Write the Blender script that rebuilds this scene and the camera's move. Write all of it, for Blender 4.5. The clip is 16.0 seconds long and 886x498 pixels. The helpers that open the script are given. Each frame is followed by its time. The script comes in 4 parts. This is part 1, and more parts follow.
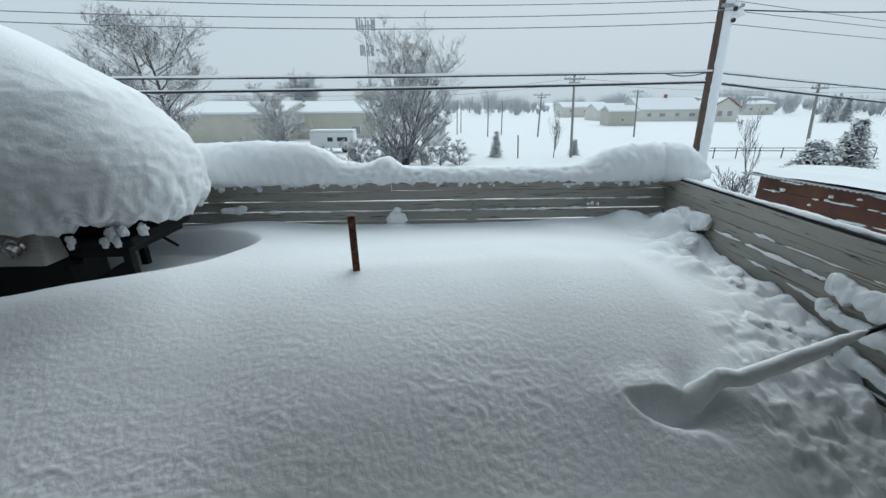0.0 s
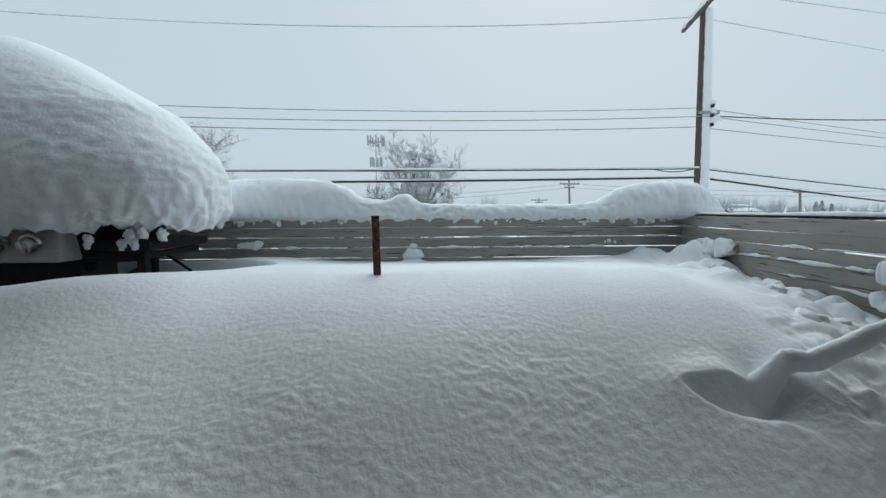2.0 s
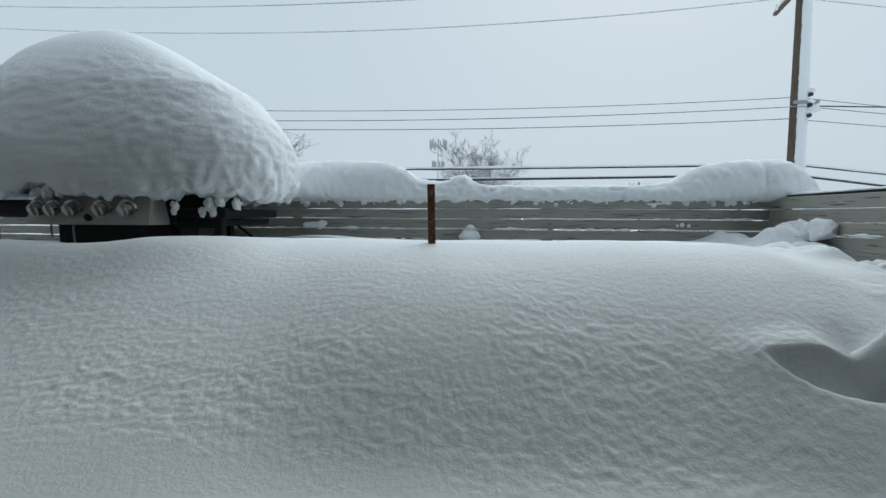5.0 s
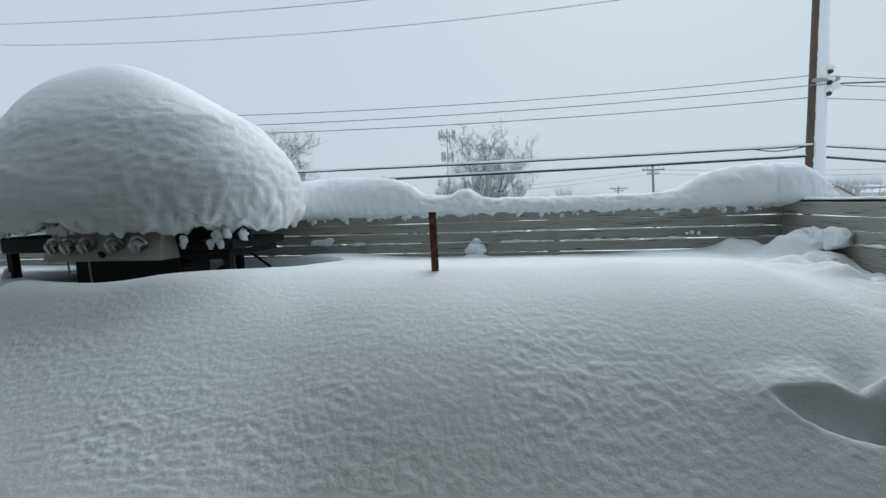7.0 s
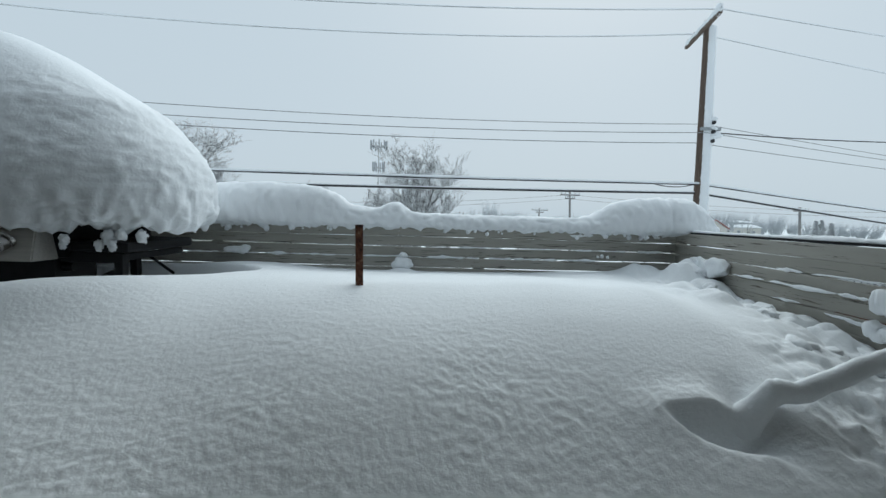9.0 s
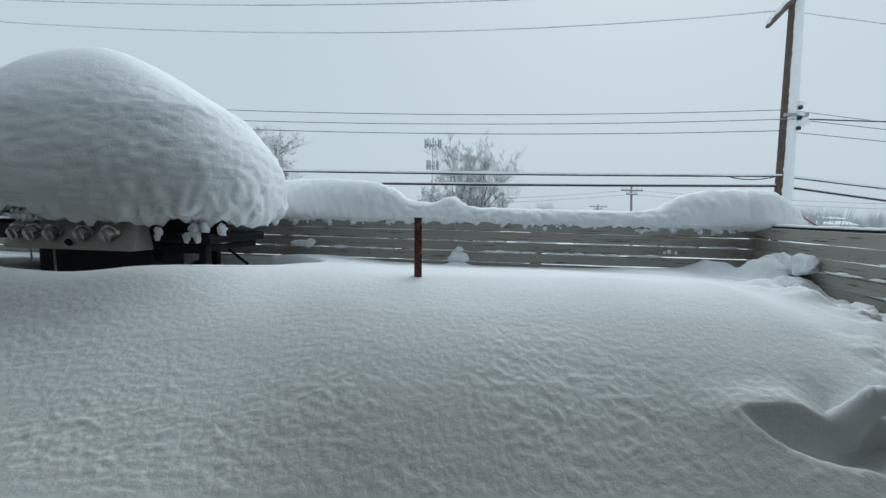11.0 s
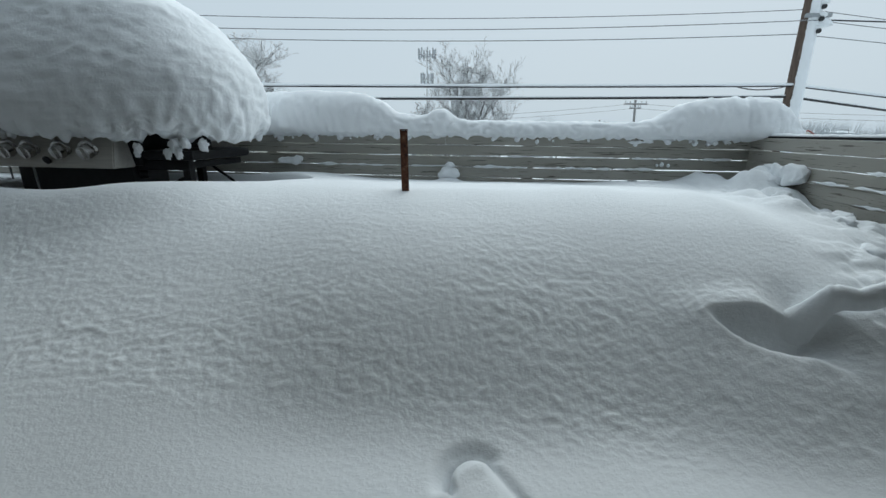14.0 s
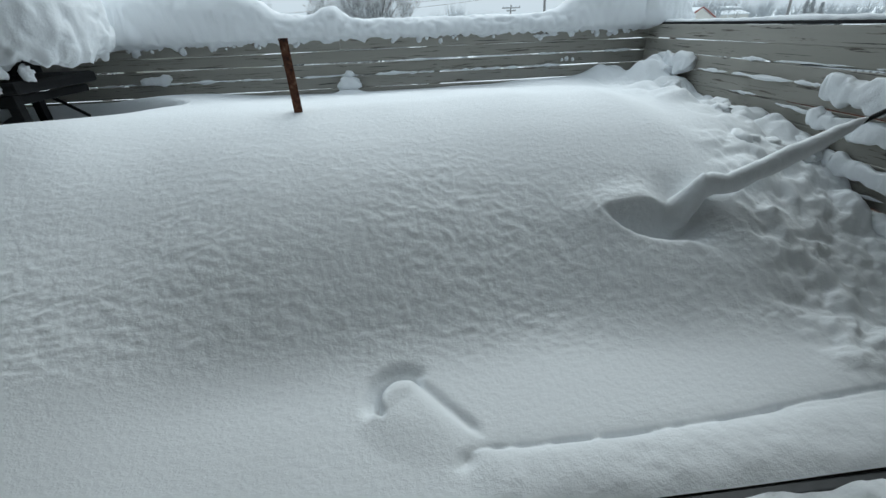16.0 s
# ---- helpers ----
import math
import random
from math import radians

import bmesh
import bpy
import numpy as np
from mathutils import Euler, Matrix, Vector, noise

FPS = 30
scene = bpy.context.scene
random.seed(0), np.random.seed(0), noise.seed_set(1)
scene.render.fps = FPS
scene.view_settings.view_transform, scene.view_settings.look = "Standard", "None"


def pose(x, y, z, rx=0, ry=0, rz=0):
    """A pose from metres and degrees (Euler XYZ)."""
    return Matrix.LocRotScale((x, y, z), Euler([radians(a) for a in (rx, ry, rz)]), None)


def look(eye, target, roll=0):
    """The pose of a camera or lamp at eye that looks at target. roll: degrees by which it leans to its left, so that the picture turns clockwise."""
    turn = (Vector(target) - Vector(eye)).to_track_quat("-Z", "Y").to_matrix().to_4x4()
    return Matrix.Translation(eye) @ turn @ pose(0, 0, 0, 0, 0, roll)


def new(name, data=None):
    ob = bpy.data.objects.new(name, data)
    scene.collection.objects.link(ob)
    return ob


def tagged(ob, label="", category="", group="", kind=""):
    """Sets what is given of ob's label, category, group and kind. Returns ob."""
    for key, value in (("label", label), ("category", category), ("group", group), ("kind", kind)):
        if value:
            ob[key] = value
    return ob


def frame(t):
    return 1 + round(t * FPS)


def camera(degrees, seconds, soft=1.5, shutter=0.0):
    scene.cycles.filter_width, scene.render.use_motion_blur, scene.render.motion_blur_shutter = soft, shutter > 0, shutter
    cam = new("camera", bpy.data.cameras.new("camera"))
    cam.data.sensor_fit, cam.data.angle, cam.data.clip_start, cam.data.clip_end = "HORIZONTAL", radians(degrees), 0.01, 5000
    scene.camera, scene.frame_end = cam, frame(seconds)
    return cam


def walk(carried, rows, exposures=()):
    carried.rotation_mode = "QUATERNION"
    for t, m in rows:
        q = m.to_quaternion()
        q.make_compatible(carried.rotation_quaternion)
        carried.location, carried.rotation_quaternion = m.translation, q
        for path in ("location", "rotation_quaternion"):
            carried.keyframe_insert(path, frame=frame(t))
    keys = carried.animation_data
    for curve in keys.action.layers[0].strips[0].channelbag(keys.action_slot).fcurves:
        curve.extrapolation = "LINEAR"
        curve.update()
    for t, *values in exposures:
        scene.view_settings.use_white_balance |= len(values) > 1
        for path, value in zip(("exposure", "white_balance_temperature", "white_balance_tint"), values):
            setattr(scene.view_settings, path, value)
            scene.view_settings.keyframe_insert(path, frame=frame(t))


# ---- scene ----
cam = camera(95.0, 16.0)
PATH = [
    (0, (-0.084, -0.063, 1.603), (-0.042, 1.818, 0.925), -0.5),
    (0.5, (-0.104, -0.079, 1.481), (-0.172, 1.83, 0.886), -0.6),
    (1, (-0.189, -0.109, 1.298), (-0.214, 1.841, 0.857), 0.0),
    (1.5, (-0.206, -0.126, 1.13), (-0.189, 1.853, 0.841), -0.0),
    (2, (-0.215, -0.119, 1.048), (-0.176, 1.872, 0.858), -0.3),
    (2.5, (-0.21, -0.121, 1.017), (-0.174, 1.873, 0.872), -0.4),
    (3, (-0.207, -0.13, 0.98), (-0.187, 1.865, 0.841), -0.1),
    (3.5, (-0.218, -0.115, 0.904), (-0.235, 1.877, 0.753), 0.6),
    (4, (-0.213, -0.11, 0.861), (-0.3, 1.879, 0.696), 1.2),
    (4.5, (-0.203, -0.108, 0.840), (-0.409, 1.872, 0.675), 1.6),
    (7, (-0.134, -0.086, 1.058), (-0.45, 1.877, 0.842), -2.0),
    (7.5, (-0.129, -0.072, 1.084), (-0.295, 1.911, 0.891), -1.4),
    (8, (-0.131, -0.062, 1.081), (-0.169, 1.93, 0.912), -0.1),
    (10.5, (-0.146, -0.077, 1.060), (-0.084, 1.918, 0.905), 2.1),
    (11, (-0.157, -0.08, 1.047), (-0.377, 1.902, 0.871), 1.3),
    (11.5, (-0.161, -0.076, 1.030), (-0.579, 1.875, 0.864), 0.7),
    (12, (-0.164, -0.091, 1.041), (-0.674, 1.839, 0.898), 0.9),
    (12.5, (-0.16, -0.086, 1.038), (-0.694, 1.838, 0.898), 1.3),
    (13, (-0.159, -0.09, 1.051), (-0.645, 1.843, 0.854), 1.3),
    (13.5, (-0.151, -0.098, 1.057), (-0.51, 1.843, 0.709), 0.9),
    (14, (-0.102, -0.094, 1.011), (-0.294, 1.819, 0.454), 0.7),
    (14.5, (-0.06, -0.087, 1.033), (-0.112, 1.783, 0.326), 0.6),
    (15, (-0.035, -0.085, 1.209), (-0.003, 1.742, 0.396), -0.1),
    (15.5, (-0.043, -0.059, 1.147), (0.065, 1.724, 0.247), -0.7),
    (16, (-0.029, -0.036, 1.055), (0.119, 1.705, 0.083), -2.3),
]
walk(cam, [(t, look(eye, target, roll)) for t, eye, target, roll in PATH],
     [(0.0, 0.0), (8.0, 0.0), (10.5, -0.04), (12.5, -0.04), (14.0, 0.02), (15.0, 0.08), (16.0, 0.17)])


# ---- world, sun ----
world = bpy.data.worlds.new("overcast_sky")
scene.world = world
world.use_nodes = True
wn, wl = world.node_tree.nodes, world.node_tree.links
wn.clear()
w_out = wn.new("ShaderNodeOutputWorld")
w_bg = wn.new("ShaderNodeBackground")
w_sky = wn.new("ShaderNodeTexSky")
w_sky.sky_type = "NISHITA"
w_sky.sun_disc = False
w_sky.sun_elevation = radians(48)
w_sky.sun_rotation = radians(20)
w_sky.air_density, w_sky.dust_density, w_sky.ozone_density = 1.0, 6.0, 1.0
w_mix = wn.new("ShaderNodeMixRGB")
w_mix.inputs["Fac"].default_value = 0.93
w_mix.inputs["Color2"].default_value = (5.6, 6.72, 7.5, 1)
wl.new(w_sky.outputs["Color"], w_mix.inputs["Color1"])
wl.new(w_mix.outputs["Color"], w_bg.inputs["Color"])
w_bg.inputs["Strength"].default_value = 0.1
wl.new(w_bg.outputs["Background"], w_out.inputs["Surface"])

sun = new("sun", bpy.data.lights.new("sun", "SUN"))
sun.data.energy = 1.58
sun.data.angle = radians(60)
sun.data.color = (0.87, 0.97, 0.98)
sun.matrix_world = look((7, 19, 22), (0, 0, 0))


# ---- materials ----
def nodes_of(name):
    m = bpy.data.materials.new(name)
    m.use_nodes = True
    t = m.node_tree
    return m, t.nodes, t.links, t.nodes["Principled BSDF"]


def noise_node(n, l, scale, detail=4.0, rough=0.55, stretch=None, coord="Object"):
    tc = n.new("ShaderNodeTexCoord")
    nz = n.new("ShaderNodeTexNoise")
    nz.inputs["Scale"].default_value = scale
    nz.inputs["Detail"].default_value = detail
    nz.inputs["Roughness"].default_value = rough
    if stretch:
        mp = n.new("ShaderNodeMapping")
        mp.inputs["Scale"].default_value = stretch
        l.new(tc.outputs[coord], mp.inputs["Vector"])
        l.new(mp.outputs["Vector"], nz.inputs["Vector"])
    else:
        l.new(tc.outputs[coord], nz.inputs["Vector"])
    return nz.outputs["Fac"]


def ramp(n, l, fac, stops):
    r = n.new("ShaderNodeValToRGB")
    e = r.color_ramp.elements
    while len(e) < len(stops):
        e.new(0.5)
    for el, (p, c) in zip(e, stops):
        el.position, el.color = p, (*c, 1)
    l.new(fac, r.inputs["Fac"])
    return r.outputs["Color"]


def mix(n, l, fac, a, b):
    m = n.new("ShaderNodeMixRGB")
    for s, v in (("Fac", fac), ("Color1", a), ("Color2", b)):
        if isinstance(v, (int, float)):
            m.inputs[s].default_value = v
        elif isinstance(v, tuple):
            m.inputs[s].default_value = (*v, 1)
        else:
            l.new(v, m.inputs[s])
    return m.outputs["Color"]


def bump(n, l, bsdf, height, strength, dist, before=None):
    b = n.new("ShaderNodeBump")
    b.inputs["Strength"].default_value = strength
    b.inputs["Distance"].default_value = dist
    l.new(height, b.inputs["Height"])
    if before is not None:
        l.new(before, b.inputs["Normal"])
    l.new(b.outputs["Normal"], bsdf.inputs["Normal"])
    return b.outputs["Normal"]


def snow_material(name, grain, lump, tint=(0.86, 0.885, 0.905)):
    m, n, l, b = nodes_of(name)
    big = noise_node(n, l, 2.5, 3)
    c = mix(n, l, big, tuple(v * 0.965 for v in tint), tint)
    l.new(c, b.inputs["Base Color"])
    b.inputs["Roughness"].default_value = 0.75
    b.inputs["Specular IOR Level"].default_value = 0.25
    first = bump(n, l, b, noise_node(n, l, 52, 4, 0.6), lump, 0.02)
    bump(n, l, b, noise_node(n, l, 230, 2, 0.6), grain, 0.004, first)
    return m


SNOW = snow_material("snow", 0.22, 0.2)
SNOW_CAP = snow_material("packed_snow", 0.22, 0.2)
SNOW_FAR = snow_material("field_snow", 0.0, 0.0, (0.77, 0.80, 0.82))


def plain(name, col, rough=0.6, metal=0.0, var=0.15, scale=12, relief=0.1, stretch=None):
    m, n, l, b = nodes_of(name)
    f = noise_node(n, l, scale, 5, 0.6, stretch)
    lo = tuple(v * (1 - var) for v in col)
    hi = tuple(min(1, v * (1 + var)) for v in col)
    l.new(ramp(n, l, f, [(0.3, lo), (0.7, hi)]), b.inputs["Base Color"])
    b.inputs["Roughness"].default_value = rough
    b.inputs["Metallic"].default_value = metal
    if relief:
        bump(n, l, b, noise_node(n, l, scale * 4, 4, 0.6, stretch), relief, 0.01)
    return m


def shifted(n, l, scale, detail, rough, stretch):
    """Noise in the object's space, moved by a random step from object to object."""
    tc, info = n.new("ShaderNodeTexCoord"), n.new("ShaderNodeObjectInfo")
    mul = n.new("ShaderNodeVectorMath")
    mul.operation = "MULTIPLY"
    l.new(info.outputs["Random"], mul.inputs[0])
    mul.inputs[1].default_value = (53.0, 17.0, 29.0)
    add = n.new("ShaderNodeVectorMath")
    l.new(tc.outputs["Object"], add.inputs[0])
    l.new(mul.outputs[0], add.inputs[1])
    mp = n.new("ShaderNodeMapping")
    mp.inputs["Scale"].default_value = stretch
    l.new(add.outputs[0], mp.inputs["Vector"])
    nz = n.new("ShaderNodeTexNoise")
    for k, v in (("Scale", scale), ("Detail", detail), ("Roughness", rough)):
        nz.inputs[k].default_value = v
    l.new(mp.outputs["Vector"], nz.inputs["Vector"])
    return nz.outputs["Fac"]


def painted_board():
    m, n, l, b = nodes_of("weathered_paint")
    info = n.new("ShaderNodeObjectInfo")
    tone = ramp(n, l, info.outputs["Random"], [(0.0, (0.33, 0.318, 0.28)), (1.0, (0.42, 0.403, 0.36))])
    col = mix(n, l, shifted(n, l, 5, 5, 0.6, (0.5, 3, 3)), tone, (0.30, 0.288, 0.252))
    peel = shifted(n, l, 7, 8, 0.7, (0.55, 8, 8))
    pm = ramp(n, l, peel, [(0.60, (0, 0, 0)), (0.625, (1, 1, 1))])
    crack = ramp(n, l, shifted(n, l, 5, 4, 0.6, (0.5, 26, 26)), [(0.64, (0, 0, 0)), (0.66, (1, 1, 1))])
    bare = ramp(n, l, shifted(n, l, 14, 5, 0.6, (0.6, 6, 6)), [(0.35, (0.035, 0.03, 0.026)), (0.7, (0.15, 0.12, 0.095))])
    col = mix(n, l, pm, col, bare)
    l.new(mix(n, l, crack, col, (0.02, 0.018, 0.016)), b.inputs["Base Color"])
    b.inputs["Roughness"].default_value = 0.62
    first = bump(n, l, b, shifted(n, l, 22, 6, 0.7, (0.5, 12, 12)), 0.35, 0.004)
    second = bump(n, l, b, pm, -0.5, 0.004, first)
    bump(n, l, b, crack, -0.7, 0.005, second)
    return m


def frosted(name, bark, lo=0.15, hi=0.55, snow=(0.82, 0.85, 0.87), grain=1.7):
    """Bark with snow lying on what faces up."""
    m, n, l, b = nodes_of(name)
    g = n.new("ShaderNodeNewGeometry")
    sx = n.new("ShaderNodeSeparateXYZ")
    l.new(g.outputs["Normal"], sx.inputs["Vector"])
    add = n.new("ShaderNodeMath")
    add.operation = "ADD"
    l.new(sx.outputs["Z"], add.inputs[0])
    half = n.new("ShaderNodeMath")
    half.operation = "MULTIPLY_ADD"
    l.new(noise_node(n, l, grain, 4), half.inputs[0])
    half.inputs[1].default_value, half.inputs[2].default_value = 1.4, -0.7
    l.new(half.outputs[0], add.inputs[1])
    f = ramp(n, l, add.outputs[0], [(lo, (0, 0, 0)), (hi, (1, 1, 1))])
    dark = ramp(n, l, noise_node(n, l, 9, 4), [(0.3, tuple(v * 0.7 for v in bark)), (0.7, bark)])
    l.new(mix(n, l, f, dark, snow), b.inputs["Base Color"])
    b.inputs["Roughness"].default_value = 0.85
    return m


def rust_material():
    m, n, l, b = nodes_of("rusty_iron")
    c = ramp(n, l, noise_node(n, l, 30, 8, 0.7), [(0.36, (0.035, 0.016, 0.011)), (0.48, (0.12, 0.042, 0.022)), (0.58, (0.20, 0.085, 0.045)), (0.68, (0.30, 0.20, 0.13))])
    l.new(c, b.inputs["Base Color"])
    b.inputs["Roughness"].default_value = 0.85
    bump(n, l, b, noise_node(n, l, 120, 5, 0.7), 0.5, 0.003)
    return m


def brown_panel():
    m, n, l, b = nodes_of("rusted_sheet")
    c = ramp(n, l, noise_node(n, l, 1.6, 7, 0.65, (1, 1.2, 0.5)), [(0.3, (0.045, 0.017, 0.011)), (0.55, (0.115, 0.04, 0.021)), (0.8, (0.19, 0.08, 0.04))])
    l.new(c, b.inputs["Base Color"])
    b.inputs["Roughness"].default_value = 0.7
    bump(n, l, b, noise_node(n, l, 40, 5, 0.7), 0.3, 0.005)
    return m


BOARD = painted_board()
RUST = rust_material()
BROWN = brown_panel()
BLACK = plain("black_enamel", (0.010, 0.010, 0.011), 0.5, 0.0, 0.3, 20, 0.05)
BLACK.node_tree.nodes["Principled BSDF"].inputs["Specular IOR Level"].default_value = 0.2
STEEL = plain("dull_steel", (0.50, 0.48, 0.445), 0.42, 0.3, 0.12, 6, 0.03, (1, 14, 14))
CHROME = plain("chrome", (0.40, 0.385, 0.37), 0.24, 1.0, 0.12, 20, 0.0)
TRACK = plain("dark_aluminium", (0.06, 0.062, 0.065), 0.45, 0.3, 0.15, 30, 0.05)
POLE_WOOD = plain("creosote_wood", (0.105, 0.075, 0.058), 0.85, 0.0, 0.4, 6, 0.4, (4, 4, 0.4))
CABLE = plain("black_cable", (0.02, 0.02, 0.022), 0.6, 0.0, 0.2, 10, 0.0)
WIRE = plain("grey_wire", (0.16, 0.17, 0.18), 0.5, 0.3, 0.2, 10, 0.0)
GREY_METAL = plain("galvanised_metal", (0.33, 0.35, 0.36), 0.5, 0.5, 0.15, 8, 0.05)
PLASTER = plain("plaster", (0.55, 0.53, 0.49), 0.85, 0.0, 0.06, 3, 0.1)
SIDING = plain("grey_siding", (0.13, 0.128, 0.12), 0.7, 0.0, 0.1, 6, 0.1, (0.4, 6, 6))
FLOORWOOD = plain("floor_wood", (0.16, 0.10, 0.06), 0.5, 0.0, 0.25, 5, 0.1, (8, 0.6, 8))
TAN_WALL = plain("tan_metal_wall", (0.50, 0.49, 0.42), 0.7, 0.0, 0.06, 0.6, 0.0)
WHITE_PAINT = plain("white_paint", (0.72, 0.73, 0.73), 0.5, 0.0, 0.05, 2, 0.0)
CREAM_WALL = plain("cream_wall", (0.55, 0.51, 0.43), 0.8, 0.0, 0.06, 0.5, 0.0)
RED_ROOF = plain("red_trim", (0.30, 0.09, 0.07), 0.7, 0.0, 0.15, 1, 0.0)
DARK_GLASS = plain("dark_window_glass", (0.03, 0.035, 0.04), 0.1, 0.0, 0.1, 2, 0.0)
BARK = frosted("snowy_bark", (0.095, 0.082, 0.075), -0.15, 0.4)
TWIG = frosted("snowy_twigs", (0.10, 0.095, 0.092), -0.2, 0.0, grain=4.5)
NEEDLES = frosted("snowy_needles", (0.04, 0.05, 0.043), -0.45, 0.05, grain=3.0)
# haze is put into these far twig, pole, wall, glass and metal colours
FAR_WOOD = frosted("haze_paled_twigs", (0.50, 0.53, 0.55), 0.1, 1.0)
# the needles themselves are pale grey, with snow laid over them
FAR_NEEDLES = frosted("pale_snowy_needles", (0.45, 0.47, 0.47), -0.2, 0.4)
FAR_POLE = plain("haze_paled_pole_wood", (0.24, 0.235, 0.23), 0.8, 0.0, 0.2, 3, 0.0)
FAR_WALL = plain("haze_paled_wall", (0.66, 0.64, 0.59), 0.8, 0.0, 0.05, 0.5, 0.0)
FAR_GLASS = plain("haze_paled_glass", (0.30, 0.32, 0.33), 0.3, 0.0, 0.1, 1, 0.0)
FAR_METAL = plain("haze_paled_metal", (0.42, 0.44, 0.46), 0.6, 0.2, 0.15, 2, 0.0)


# ---- mesh helpers ----
def link_mesh(name, verts, faces, material, parent=None, label="", smooth=True):
    me = bpy.data.meshes.new(name)
    me.from_pydata([tuple(v) for v in verts], [], faces)
    me.materials.append(material)
    if smooth:
        me.polygons.foreach_set("use_smooth", [True] * len(me.polygons))
    me.update()
    ob = new(name, me)
    if parent is not None:
        ob.parent = parent
    if label:
        tagged(ob, label)
    return ob


def part(name, bm, material, parent=None, label="", smooth=False):
    me = bpy.data.meshes.new(name)
    bmesh.ops.recalc_face_normals(bm, faces=bm.faces)
    bm.to_mesh(me)
    bm.free()
    me.materials.append(material)
    if smooth:
        me.polygons.foreach_set("use_smooth", [True] * len(me.polygons))
    ob = new(name, me)
    if parent is not None:
        ob.parent = parent
    if label:
        tagged(ob, label)
    return ob


def box(bm, x0, x1, y0, y1, z0, z1, bevel=0.0, m=None):
    r = bmesh.ops.create_cube(bm, size=1)
    t = Matrix.Translation(((x0 + x1) / 2, (y0 + y1) / 2, (z0 + z1) / 2)) @ Matrix.Diagonal((x1 - x0, y1 - y0, z1 - z0, 1))
    bmesh.ops.transform(bm, matrix=(m @ t) if m else t, verts=r["verts"])
    if bevel:
        ed = list({e for v in r["verts"] for e in v.link_edges})
        bmesh.ops.bevel(bm, geom=ed, offset=bevel, segments=2, affect="EDGES", profile=0.6)
    return bm


def boxed(*a, **k):
    return box(bmesh.new(), *a, **k)


def rod(bm, a, b, r0, r1=None, sides=12):
    a, b = Vector(a), Vector(b)
    d = b - a
    r = bmesh.ops.create_cone(bm, cap_ends=True, segments=sides, radius1=r0, radius2=r0 if r1 is None else r1, depth=d.length)
    q = Vector((0, 0, 1)).rotation_difference(d.normalized()).to_matrix().to_4x4()
    bmesh.ops.transform(bm, matrix=Matrix.Translation((a + b) / 2) @ q, verts=r["verts"])
    return bm


def rodded(*a, **k):
    return rod(bmesh.new(), *a, **k)


def thing(name, label, category, at=(0, 0, 0), group="", kind=""):
    ob = new(name)
    ob.location = at
    ob.empty_display_size = 0.1
    return tagged(ob, label, category, group, kind)


TABLE = np.random.RandomState(7).rand(256, 256)


def lattice(x, y, size, seed=0):
    """Smooth value noise from -1 to 1, on arrays."""
    u, v = x / size + seed * 17.31, y / size + seed * 9.77
    i, j = np.floor(u).astype(int), np.floor(v).astype(int)
    f, g = u - i, v - j
    f, g = f * f * f * (f * (f * 6 - 15) + 10), g * g * g * (g * (g * 6 - 15) + 10)
    t = lambda a, b: TABLE[(i + a) & 255, (j + b) & 255]
    return ((t(0, 0) * (1 - f) + t(1, 0) * f) * (1 - g) + (t(0, 1) * (1 - f) + t(1, 1) * f) * g) * 2 - 1


def step(a, b, v):
    """0 at a, 1 at b, smooth between."""
    s = np.clip((v - a) / (b - a), 0, 1)
    return s * s * (3 - 2 * s)


def curve_of(knots, sigma):
    """A smooth curve through (place, height) pairs, as a function of arrays."""
    k = np.array(knots)
    xs = np.arange(k[0, 0] - 1, k[-1, 0] + 1, 0.01)
    v = np.interp(xs, k[:, 0], k[:, 1])
    w = np.exp(-0.5 * (np.arange(-60, 61) * 0.01 / sigma) ** 2)
    v = np.convolve(np.pad(v, 60, mode="edge"), w / w.sum(), "valid")
    return lambda a: np.interp(a, xs, v)


# ---- deck snow ----
YF, XF, TOP = 3.34, 1.91, 0.99
rise = curve_of([(0.2, 0.03), (0.95, 0.055), (1.06, 0.102), (1.2, 0.222), (1.3, 0.305), (1.4, 0.385), (1.6, 0.51), (1.8, 0.605),
                 (2.0, 0.668), (2.2, 0.705), (2.5, 0.70), (2.9, 0.66), (3.4, 0.62)], 0.05)
rise_far = curve_of([(0.2, 0.03), (0.62, 0.05), (0.85, 0.12), (1.1, 0.23), (1.3, 0.335), (1.45, 0.42), (1.6, 0.51), (1.8, 0.605), (2.0, 0.668), (2.2, 0.705), (2.5, 0.70), (2.9, 0.66), (3.4, 0.62)], 0.06)
shift = curve_of([(-9, 0.02), (-1.6, 0.04), (-0.8, 0.09), (0, 0.0), (0.45, -0.06), (0.9, 0.02), (2, 0.02)], 0.12)
by_fence = curve_of([(0.2, 0.05), (1.0, 0.09), (1.23, 0.15), (1.45, 0.25), (1.6, 0.40), (1.9, 0.52), (2.4, 0.585), (3.4, 0.68)], 0.04)


